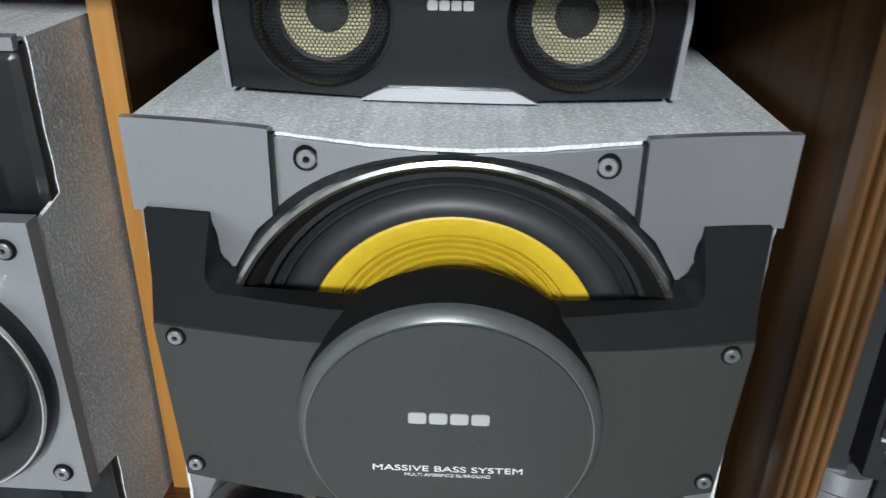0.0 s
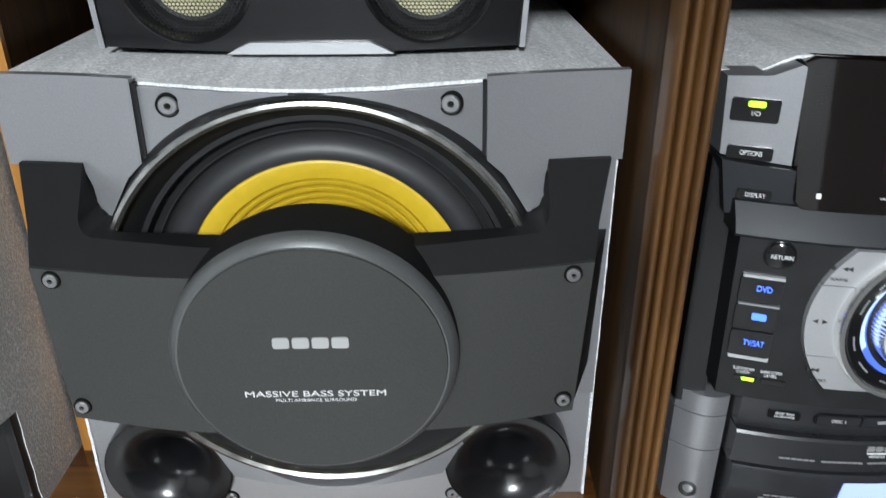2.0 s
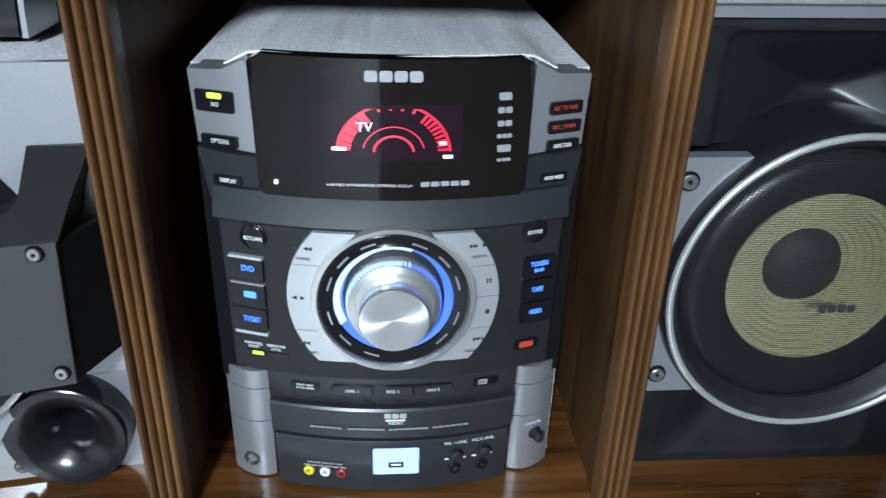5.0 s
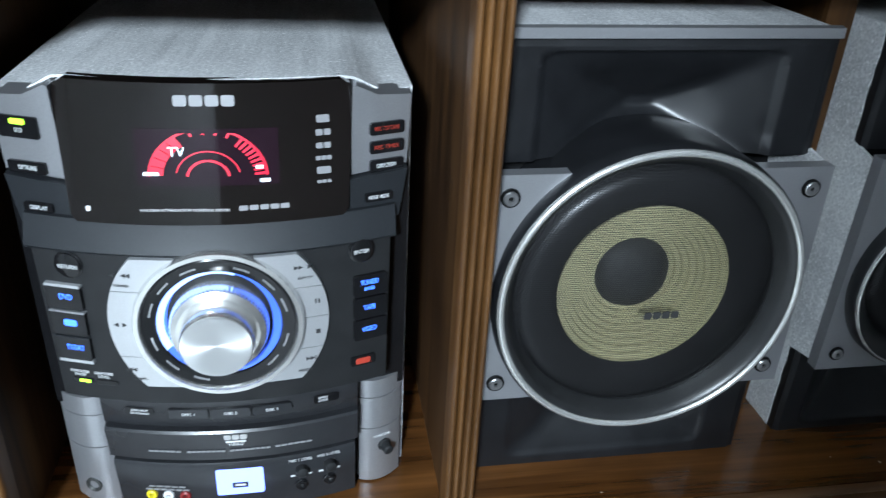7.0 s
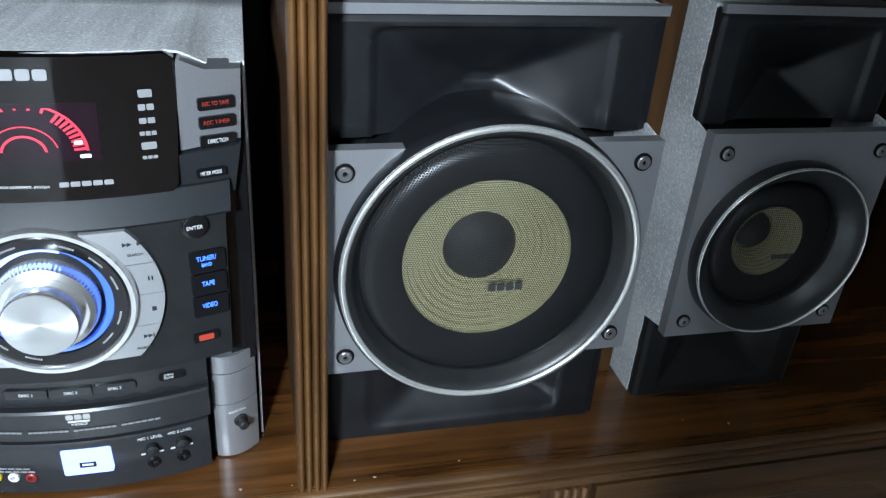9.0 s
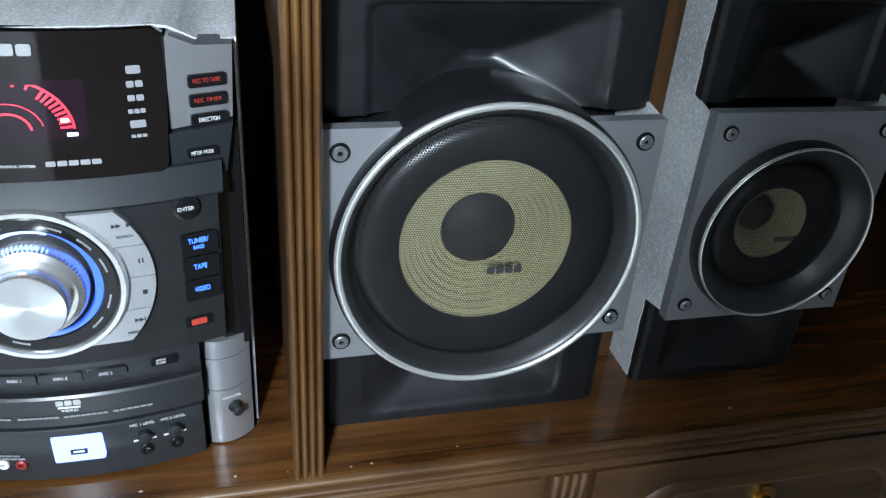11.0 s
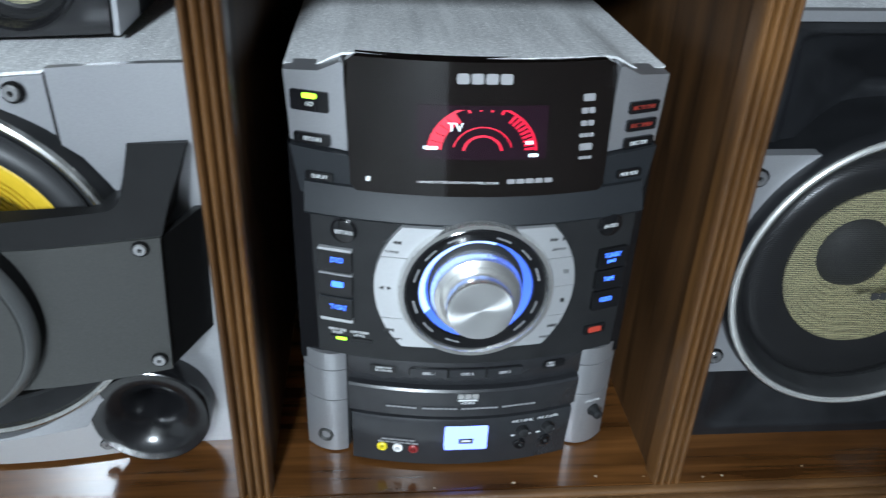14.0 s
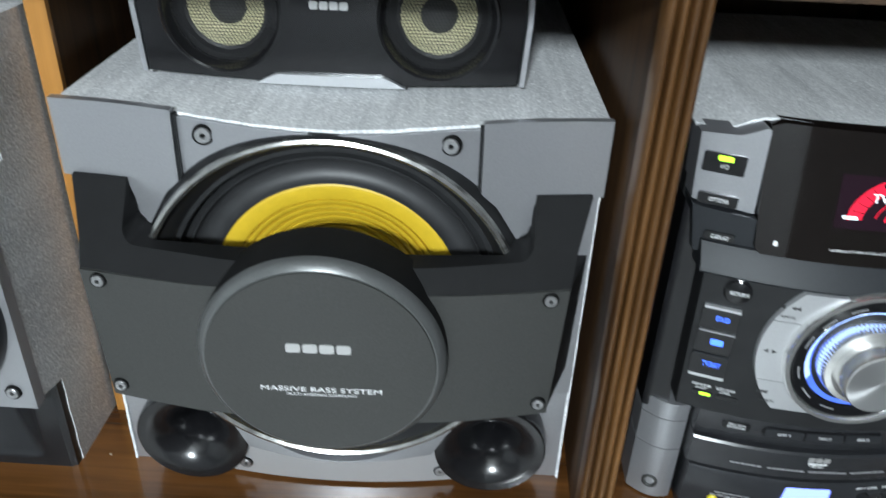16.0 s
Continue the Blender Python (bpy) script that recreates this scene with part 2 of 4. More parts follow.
BRASS = mat("brass", (0.72, 0.47, 0.12), 0.25, 1.0)
WALL = mat("painted_wall", (0.62, 0.63, 0.64), 0.8, 0, 4, 0.05, 0.1, 60)
FLOOR_TILE = mat("pale_floor_tile", (0.48, 0.48, 0.47), 0.35, 0, 5, 0.12)
CEILING = mat("ceiling_paint", (0.72, 0.72, 0.70), 0.85, 0, 4, 0.04)
LAMP_GLASS = mat("lamp_glass", (0.9, 0.9, 0.9), 0.4, emit=(0.95, 0.98, 1.0), emit_strength=6)
RCA_YELLOW = mat("yellow_socket", (0.75, 0.62, 0.02), 0.4)
RCA_WHITE = mat("white_socket", (0.75, 0.75, 0.75), 0.4)
RCA_RED = mat("red_socket", (0.22, 0.02, 0.02), 0.4)

# ---- mesh tools ----


def mesh_of(name, bm, material, smooth=35):
    bmesh.ops.recalc_face_normals(bm, faces=bm.faces)
    me = bpy.data.meshes.new(name)
    bm.to_mesh(me)
    bm.free()
    me.materials.append(material)
    if smooth:
        me.shade_smooth()
        me.set_sharp_from_angle(angle=radians(smooth))
    return me


def part(name, bm, material, parent=None, label="", smooth=35):
    ob = new(name, mesh_of(name, bm, material, smooth))
    ob.parent = parent
    return tagged(ob, label)


def thing(name, m, label, category, group=""):
    ob = new(name)
    ob.empty_display_size = 0.05
    ob.matrix_basis = m
    return tagged(ob, label, category, group)


def setting(name, bm, material, label, category, parent=None):
    ob = new(name, mesh_of(name, bm, material))
    ob.parent = parent
    return tagged(ob, label, category, kind="structure")


def add_box(bm, x0, x1, y0, y1, z0, z1):
    v = [bm.verts.new((x, y, z)) for x in (x0, x1) for y in (y0, y1) for z in (z0, z1)]
    for f in ((0, 1, 3, 2), (4, 6, 7, 5), (0, 4, 5, 1), (2, 3, 7, 6), (0, 2, 6, 4), (1, 5, 7, 3)):
        bm.faces.new([v[i] for i in f])
    return bm


def bevel(bm, w, seg=2, angle=30):
    es = [e for e in bm.edges if len(e.link_faces) == 2 and e.calc_face_angle(0) > radians(angle)]
    bmesh.ops.recalc_face_normals(bm, faces=bm.faces)
    bmesh.ops.bevel(bm, geom=es, offset=w, segments=seg, profile=0.5, affect="EDGES", clamp_overlap=True)
    return bm


def box(x0, x1, y0, y1, z0, z1, bev=0.0, seg=2):
    bm = add_box(bmesh.new(), x0, x1, y0, y1, z0, z1)
    return bevel(bm, bev, seg) if bev else bm


def prism(poly, y0, y1, bev=0.0, seg=2, bm=None):
    """A flat shape given as (x, z) corners, thick from y0 (front) to y1."""
    bm = bm or bmesh.new()
    a = [bm.verts.new((x, y0, z)) for x, z in poly]
    b = [bm.verts.new((x, y1, z)) for x, z in poly]
    bm.faces.new(a)
    bm.faces.new(b[::-1])
    for i in range(len(poly)):
        j = (i + 1) % len(poly)
        bm.faces.new((a[i], b[i], b[j], a[j]))
    return bevel(bm, bev, seg) if bev else bm


def bend(bm, f, x0, x1, n=14):
    """Cuts the mesh into n strips along x and shifts each point by f(x, z) along y."""
    for i in range(1, n):
        bmesh.ops.bisect_plane(bm, geom=bm.verts[:] + bm.edges[:] + bm.faces[:], plane_co=(x0 + (x1 - x0) * i / n, 0, 0), plane_no=(1, 0, 0))
    for v in bm.verts:
        v.co.y += f(v.co.x, v.co.z)
    return bm


def sweep(profile, x0, x1, f, n=24, bm=None):
    """A closed (y, z) profile drawn along x from x0 to x1, following f(x)."""
    bm = bm or bmesh.new()
    rows = []
    for i in range(n + 1):
        x = x0 + (x1 - x0) * i / n
        rows.append([bm.verts.new((x, y + f(x), z)) for y, z in profile])
    k = len(profile)
    for a, b in zip(rows, rows[1:]):
        for i in range(k):
            bm.faces.new((a[i], a[(i + 1) % k], b[(i + 1) % k], b[i]))
    bm.faces.new(rows[0][::-1])
    bm.faces.new(rows[-1])
    return bm


def lathe(prof, cx=0, cz=0, seg=72, a0=0.0, a1=360.0, bm=None, sz=1.0):
    """Turns (r, y) points about the axis along y through (cx, cz)."""
    bm = bm or bmesh.new()
    full = a1 - a0 >= 360
    cols = []
    for i in range(seg if full else seg + 1):
        a = radians(a0 + (a1 - a0) * i / seg)
        cols.append([bm.verts.new((cx + r * math.cos(a), y, cz + sz * r * math.sin(a))) for r, y in prof])
    pairs = list(zip(cols, cols[1:])) + ([(cols[-1], cols[0])] if full else [])
    for a, b in pairs:
        for i in range(len(prof) - 1):
            bm.faces.new((a[i], a[i + 1], b[i + 1], b[i]))
    bmesh.ops.remove_doubles(bm, verts=bm.verts, dist=1e-6)
    return bm


def edge_at(poly, cx, cz, a):
    """Distance from (cx, cz) to the outline along the angle a."""
    dx, dz = math.cos(a), math.sin(a)
    best = 1e9
    for (x0, z0), (x1, z1) in zip(poly, poly[1:] + poly[:1]):
        ex, ez = x1 - x0, z1 - z0
        den = dx * ez - dz * ex
        if abs(den) < 1e-12:
            continue
        s = ((x0 - cx) * ez - (z0 - cz) * ex) / den
        u = ((x0 - cx) * dz - (z0 - cz) * dx) / den
        if s > 0 and -1e-6 <= u <= 1 + 1e-6:
            best = min(best, s)
    return best


def holed(poly, cx, cz, r, y0, y1, f=None, seg=72, rings=4):
    """A plate with the given (x, z) outline and a round hole."""
    bm = bmesh.new()
    angles = sorted([2 * math.pi * i / seg for i in range(seg)] + [math.atan2(z - cz, x - cx) % (2 * math.pi) for x, z in poly])
    front, back = [], []
    for a in angles:
        R = max(edge_at(poly, cx, cz, a), r + 0.0003)
        pts = [r + (R - r) * k / rings for k in range(rings + 1)]
        pos = [(cx + q * math.cos(a), cz + q * math.sin(a)) for q in pts]
        front.append([bm.verts.new((x, y0 + (f(x) if f else 0), z)) for x, z in pos])
        back.append([bm.verts.new((x, y1 + (f(x) if f else 0), z)) for x, z in pos])
    n = len(angles)
    for i in range(n):
        j = (i + 1) % n
        for k in range(rings):
            bm.faces.new((front[i][k], front[i][k + 1], front[j][k + 1], front[j][k]))
            bm.faces.new((back[i][k], back[j][k], back[j][k + 1], back[i][k + 1]))
        bm.faces.new((front[i][0], front[j][0], back[j][0], back[i][0]))
        bm.faces.new((front[i][-1], back[i][-1], back[j][-1], front[j][-1]))
    bmesh.ops.remove_doubles(bm, verts=bm.verts, dist=1e-6)
    return bm


def rounded(x0, x1, z0, z1, r, n=5):
    pts = []
    for cx, cz, a in ((x1 - r, z1 - r, 0), (x0 + r, z1 - r, 90), (x0 + r, z0 + r, 180), (x1 - r, z0 + r, 270)):
        pts += [(cx + r * math.cos(radians(a + 90 * i / n)), cz + r * math.sin(radians(a + 90 * i / n))) for i in range(n + 1)]
    return pts


def lettering(name, words, x, y, z, height, material, parent, width=None, lean=0.0, turn=0.0, spin=0.0, label=""):
    """Raised print in the built-in font, facing the front."""
    cu = bpy.data.curves.new(name, "FONT")
    cu.body, cu.size, cu.align_x, cu.align_y, cu.extrude, cu.shear = words, height / 0.7, "CENTER", "CENTER", 0.00015, 0.0
    tmp = bpy.data.objects.new("tmp", cu)
    scene.collection.objects.link(tmp)
    dg = bpy.context.evaluated_depsgraph_get()
    dg.update()
    me = bpy.data.meshes.new_from_object(tmp.evaluated_get(dg))
    bpy.data.objects.remove(tmp)
    xs = [v.co.x for v in me.vertices]
    s = width / (max(xs) - min(xs)) if width and xs else 1.0
    me.transform(Matrix.Diagonal((s, 1, 1, 1)))
    me.materials.clear()
    me.materials.append(material)
    ob = new(name, me)
    ob.parent = parent
    ob.matrix_basis = pose(x, y, z, 90 + lean, 0, turn) @ pose(0, 0, 0, 0, 0, spin)
    return tagged(ob, label)


def bars(name, x, y, z, w, h, n, material, parent, lean=0.0, turn=0.0, label=""):
    """Plain bars in place of a maker's mark or of print too small to read."""
    bm = bmesh.new()
    step = w / n
    for i in range(n):
        a = -w / 2 + i * step
        prism(rounded(a + step * 0.07, a + step * 0.93, -h / 2, h / 2, min(h, step) * 0.22, 3), -0.0004, 0.0003, bm=bm)
    ob = part(name, bm, material, parent, label)
    ob.matrix_basis = pose(x, y, z, lean, 0, turn)
    return ob


def socket_screw(x, y, z, parent, r=0.0058, turn=0.0):
    """A sunk cap screw with a dark rim and a hex socket."""
    rim = part("screw_well", lathe([(r * 1.30, 0.0020), (r * 1.28, -0.0010), (r * 1.22, -0.0014), (r * 1.16, -0.0012), (0, -0.0012)], seg=24), SCREW_BLACK, parent)
    rim.matrix_basis = pose(x, y, z, 0, 0, turn)
    part("screw_head", lathe([(r * 1.0, -0.0010), (r * 0.97, -0.0022), (r * 0.85, -0.0028), (r * 0.36, -0.0028), (r * 0.30, -0.0010)], seg=24), STEEL, rim)
    return rim

# ---- the room and the wall cabinet ----
SHELF = 0.795
room = [("floor", (-2.2, 2.6, -2.1, 1.1, -0.1, 0.0), FLOOR_TILE, "pale tiled room floor", "floor"),
        ("ceiling", (-2.2, 2.6, -2.1, 1.1, 2.55, 2.65), CEILING, "white painted room ceiling", "ceiling"),
        ("wall_north", (-2.2, 2.6, 1.0, 1.1, 0.0, 2.55), WALL, "plain painted wall behind the cabinet", "wall"),
        ("wall_south", (-2.2, 2.6, -2.2, -2.1, 0.0, 2.55), WALL, "plain painted wall facing the cabinet", "wall"),
        ("wall_west", (-2.3, -2.2, -2.1, 1.0, 0.0, 2.55), WALL, "plain painted side wall", "wall"),
        ("wall_east", (2.6, 2.7, -2.1, 1.0, 0.0, 2.55), WALL, "plain painted side wall", "wall")]
# unseen partition, added to keep lamp light off the far right speaker
room.append(("shading_partition", (0.295, 2.6, -0.95, -0.85, 0.0, 2.55), WALL, "plain painted unseen partition added to shade the right speaker", "wall"))
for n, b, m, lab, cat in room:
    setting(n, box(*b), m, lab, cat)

lamp_thing = thing("wall_lamp", pose(-0.14, -2.10, 2.12), "square white glowing lamp on the wall", "wall lamp")
part("lamp_base", box(-0.14, 0.14, 0.0, 0.05, -0.14, 0.14, 0.006), CEILING, lamp_thing)
part("diffuser", box(-0.11, 0.11, 0.051, 0.13, -0.11, 0.11, 0.02, 4), LAMP_GLASS, lamp_thing, "glowing white diffuser")

X0, X1 = -0.72, 1.62
cabinet = thing("wall_cabinet", pose(0, 0, 0), "brown varnished wooden wall cabinet with open bays", "cabinet")
part("shelf_board", box(X0, X1, 0.378, 0.92, SHELF - 0.019, SHELF, 0.002), WOOD_SHELF, cabinet, "glossy brown wooden shelf with worn spots")
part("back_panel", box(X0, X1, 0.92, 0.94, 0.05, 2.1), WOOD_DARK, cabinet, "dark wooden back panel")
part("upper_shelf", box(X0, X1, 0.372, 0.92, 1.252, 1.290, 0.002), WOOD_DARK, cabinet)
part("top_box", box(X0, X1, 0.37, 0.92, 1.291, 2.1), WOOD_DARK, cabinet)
for xa, xb in ((X0 - 0.03, X0), (X1, X1 + 0.03)):
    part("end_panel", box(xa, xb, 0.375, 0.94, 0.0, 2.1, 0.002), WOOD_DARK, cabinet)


def fluted(x0, x1, y, z0, z1, n, depth, material, parent, name):
    """An upright whose front is cut into round reeds."""
    outline = [(x0, y + 0.012), (x1, y + 0.012)]
    w = (x1 - x0) / n
    for i in range(n):
        cx = x1 - w * (i + 0.5)
        outline += [(cx + w * 0.5 * math.cos(radians(a)), y - depth * math.sin(radians(a))) for a in range(8, 173, 16)]
    bm = bmesh.new()
    lo = [bm.verts.new((x, yy, z0)) for x, yy in outline]
    hi = [bm.verts.new((x, yy, z1)) for x, yy in outline]
    bm.faces.new(lo)
    bm.faces.new(hi[::-1])
    for i in range(len(outline)):
        j = (i + 1) % len(outline)
        bm.faces.new((lo[i], hi[i], hi[j], lo[j]))
    return part(name, bm, material, parent, smooth=50)


# reeded dividers either side of the main unit
for xa, xb in ((0.193, 0.221), (0.553, 0.579)):
    d = part("divider", box(xa + 0.002, xb - 0.002, 0.388, 0.919, SHELF, 1.252, 0.001), WOOD_SHADED, cabinet, "brown varnished upright divider")
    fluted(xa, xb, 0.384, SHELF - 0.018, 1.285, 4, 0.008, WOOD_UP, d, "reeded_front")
# plain set-back dividers further out
for xa, xb in ((-0.2545, -0.2380), (0.872, 0.8970)):
    d = part("divider", box(xa, xb, 0.506, 0.919, SHELF, 1.252, 0.001), WOOD_SHADED, cabinet, "brown upright divider with orange front edge")
    # the right strip also takes the wood with shade in its colour
    part("edge_strip", box(xa, xb, 0.500, 0.5055, SHELF, 1.252, 0.001), WOOD_EDGE if xa < 0 else WOOD_SHADED, d, "wooden edge strip")

# beaded front rail under the shelf
prof = [(0.40, SHELF - 0.0195), (0.40, SHELF - 0.030)]
zz = SHELF - 0.030
beads = [(0.006, 0.370), (0.006, 0.3665), (0.005, 0.3635), (0.0045, 0.366), (0.0075, 0.370)]
for hgt, yy in beads:
    for a in range(-80, 81, 32):
        prof.append((yy + 0.004 - 0.004 * math.cos(radians(a)), zz + hgt / 2 + hgt / 2 * math.sin(radians(a))))
    zz += hgt
prof += [(0.3772, SHELF - 0.001), (0.3772, SHELF - 0.0195)]
part("beaded_rail", sweep(prof, X0, X1, lambda x: 0, 2), WOOD_LOW, cabinet, "worn beaded wooden rail", smooth=60)
# lower front with reeded stiles and framed doors
part("lower_front", box(X0, X1, 0.385, 0.405, 0.08, SHELF - 0.031), WOOD_LOW, cabinet)
part("plinth", box(X0, X1, 0.42, 0.90, 0.0, 0.08), WOOD_DARK, cabinet)
stiles = (-0.64, -0.157, 0.326, 0.809, 1.292)
for sx in stiles:
    fluted(sx - 0.0185, sx + 0.0185, 0.376, 0.10, SHELF - 0.031, 4, 0.008, WOOD_LOW, cabinet, "reeded_stile")
for sx in stiles[:-1]:
    a, b = sx + 0.028, sx + 0.452
    door = part("cabinet_door", box(a, b, 0.374, 0.3845, 0.11, SHELF - 0.037, 0.003), WOOD_LOW, cabinet, "worn brown wooden door with raised moulding")
    pts = rounded(a + 0.045, b - 0.045, 0.16, SHELF - 0.066, 0.055, 8)
    cxm = (a + b) / 2
    czm = (0.16 + SHELF - 0.066) / 2
    bm = bmesh.new()
    rings = []
    for off, yy in ((0.0, 0.374), (0.003, 0.369), (0.008, 0.3675), (0.013, 0.369), (0.016, 0.374)):
        rings.append([bm.verts.new((x + (cxm - x) * off / 0.16, yy, z + (czm - z) * off / 0.25)) for x, z in pts])
    for r0, r1 in zip(rings, rings[1:]):
        for i in range(len(pts)):
            j = (i + 1) % len(pts)
            bm.faces.new((r0[i], r0[j], r1[j], r1[i]))
    part("door_moulding", bm, WOOD_LOW, door, smooth=60)
    knob = part("door_knob", lathe([(0.016, 0.0), (0.016, -0.003), (0.007, -0.006), (0.006, -0.014), (0.012, -0.020), (0.013, -0.027), (0.008, -0.032), (0, -0.033)], seg=28), BRASS, door, "brass knob")
    knob.location = (cxm - 0.012, 0.374, SHELF - 0.105)


def foam_wrap(parent, hw, y0, y1, top, side_lo=(0.0, 0.0), step=None, t=0.0028, wav=0.0007, seed=1, front=lambda x: 0.0, sides=(-1, 1), rise=lambda x, v: 0.0, side_back=0.0):
    """Thin grey foam sheets laid over the top and down both sides, with a cut, uneven front edge."""
    rng = random.Random(seed)
    bm = bmesh.new()
    nx, ny = 40, 14
    up, lo = [], []
    for i in range(nx + 1):
        x = -hw + 2 * hw * i / nx
        jag = rng.uniform(-wav, wav)
        ru, rl = [], []
        for j in range(ny + 1):
            v = j / ny
            y = (y0 + front(x) + jag) * (1 - v) + y1 * v
            lift = 0.0012 * abs(noise.noise(Vector((x * 9 + seed, y * 9, 0))))
            up_by = rise(x, v)
            ru.append(bm.verts.new((x, y, top + t + lift + up_by)))
            rl.append(bm.verts.new((x, y, top + 0.0002 + up_by)))
        up.append(ru)
        lo.append(rl)
    for i in range(nx):
        for j in range(ny):
            bm.faces.new((up[i][j], up[i + 1][j], up[i + 1][j + 1], up[i][j + 1]))
            bm.faces.new((lo[i][j], lo[i][j + 1], lo[i + 1][j + 1], lo[i + 1][j]))
        bm.faces.new((up[i][0], lo[i][0], lo[i + 1][0], up[i + 1][0]))
        bm.faces.new((up[i][ny], up[i + 1][ny], lo[i + 1][ny], lo[i][ny]))
    for j in range(ny):
        bm.faces.new((up[0][j], up[0][j + 1], lo[0][j + 1], lo[0][j]))
        bm.faces.new((up[nx][j], lo[nx][j], lo[nx][j + 1], up[nx][j + 1]))
    part("top_foam_sheet", bm, FOAM, parent, "grey packing foam sheet", smooth=60)
    for s in sides:
        bm = bmesh.new()
        nz = 46
        rows = []
        for i in range(nz + 1):
            lo_z = side_lo[0] if s < 0 else side_lo[1]
            z = lo_z + (top + t - lo_z) * i / nz
            jag = rng.uniform(-wav, wav) + 0.0009 * noise.noise(Vector((z * 30, seed, s)))
            yf = y0 + front(s * hw) + jag + side_back
            if step and step[0] < z < step[1]:
                yf = step[2] + jag
            rows.append([bm.verts.new((s * hw, yf, z)), bm.verts.new((s * (hw + t), yf - 0.0004, z)), bm.verts.new((s * (hw + t), y1, z)), bm.verts.new((s * hw, y1, z))])
        for a, b in zip(rows, rows[1:]):
            for i in range(4):
                bm.faces.new((a[i], a[(i + 1) % 4], b[(i + 1) % 4], b[i]))
        bm.faces.new(rows[0])
        bm.faces.new(rows[-1][::-1])
        part("side_foam_sheet", bm, FOAM, parent, smooth=60)


# ---- subwoofer ----
def make_subwoofer():
    sub = thing("subwoofer", pose(-0.0132, 0.440, SHELF, 0, 0, 1.2), "silver and black subwoofer with yellow cone, wrapped in grey foam", "subwoofer")
    HW, TOP = 0.196, 0.353

    def f(x):
        return -0.040 * math.exp(-(x / 0.12) ** 2)
    part("cabinet_body", box(-HW, HW, 0.03, 0.40, 0.0, TOP - 0.004), BLACK_SOFT, sub)
    foam_wrap(sub, HW, 0.002, 0.40, TOP - 0.0022, seed=3, t=0.0020, wav=0.0011, front=lambda x: f(x) + 0.001 if abs(x) < 0.19 else 0.0)
    outline = [(-HW, 0.107), (-0.128, 0.107), (-0.092, 0.070), (-0.080, 0.0495), (0.080, 0.0495), (0.092, 0.070), (0.128, 0.107), (HW, 0.107), (HW, TOP - 0.0024), (-HW, TOP - 0.0024)]
    CZ, R = 0.200, 0.1495
    part("front_baffle", holed(outline, 0, CZ, R, 0.0, 0.026, f), SILVER, sub, "silver painted curved front")
    for s in (-1, 1):
        pts = [(s * 0.1075, TOP + 0.0036), (s * 0.1985, TOP + 0.0036), (s * 0.1985, 0.298), (s * 0.150, 0.298), (s * 0.138, 0.262), (s * 0.120, 0.292), (s * 0.1085, 0.303)]
        bm = bend(prism(pts, -0.005, 0.002, 0.0012), lambda x, z: f(x), -0.2, 0.2, 24)
        part("corner_block", bm, SILVER, sub)
        bm = prism([(s * 0.105, TOP), (s * 0.1075, TOP), (s * 0.108, 0.304), (s * 0.1055, 0.307)], -0.0025, 0.004)
        part("groove", bend(bm, lambda x, z: f(x), -0.2, 0.2, 2), BLACK, sub)
        w = socket_screw(s * 0.0855, f(0.0855) - 0.0014, 0.341, sub, turn=-s * 8)
        low = [(s * 0.112, 0.0), (s * HW, 0.0), (s * HW, 0.107), (s * 0.128, 0.107), (s * 0.084, 0.064)]
        part("port_panel", holed(low, s * 0.131, 0.0515, 0.0478, 0.004, 0.026), SILVER, sub)
    # woofer
    yc = -0.026
    bm = lathe([(0.1512, yc + 0.03), (0.1510, yc - 0.006), (0.1495, yc - 0.009), (0.146, yc - 0.007)], 0, CZ, 96)
    for v in bm.verts:
        if math.hypot(v.co.x, v.co.z - CZ) > 0.149 and v.co.y < 0:
            v.co.y += f(v.co.x) + 0.0325
    bmesh.ops.delete(bm, geom=[v for v in bm.verts if v.co.z < CZ - 0.085], context="VERTS")
    part("woofer_collar", bm, BLACK, sub)
    part("chrome_ring", lathe([(0.1468, yc - 0.006), (0.1458, yc - 0.0105), (0.1435, yc - 0.0115), (0.1412, yc - 0.0095), (0.1408, yc - 0.004)], 0, CZ, 96), CHROME_WORN, sub, "hazed chrome trim ring")
    part("woofer_basket", lathe([(0.1412, yc - 0.0045), (0.136, yc + 0.002), (0.131, yc + 0.012), (0.1275, yc + 0.012), (0.1255, yc + 0.022), (0.118, yc + 0.024)], 0, CZ, 96), BLACK, sub)
    part("surround", lathe([(0.1205, yc + 0.020), (0.1195, yc + 0.0185)] + [(0.1085 + 0.0105 * math.cos(radians(a)), yc + 0.0195 + 0.0085 * math.sin(radians(a))) for a in range(4, 177, 12)] + [(0.0985, yc + 0.021)], 0, CZ, 96), ROLL, sub, "satin black rubber roll surround")
    cone = [(0.0990, yc + 0.0235), (0.0972, yc + 0.0215), (0.0955, yc + 0.0210), (0.0840, yc + 0.0245)]
    r, y = 0.0840, yc + 0.0245
    for i in range(7):
        cone += [(r - 0.0004, y + 0.0036), (r - 0.0014, y + 0.0038), (r - 0.0020, y + 0.0006), (r - 0.0034, y + 0.0008), (r - 0.0056, y + 0.0026)]
        r, y = r - 0.0058, y + 0.0027
    cone += [(0.030, yc + 0.050)]
    part("speaker_cone", lathe(cone, 0, CZ, 96), YELLOW, sub, "ridged yellow cone")
    part("dust_cap", lathe([(0.034, yc + 0.058), (0.028, yc + 0.046), (0.016, yc + 0.040), (0, yc + 0.038)], 0, CZ, 48), BLACK, sub)
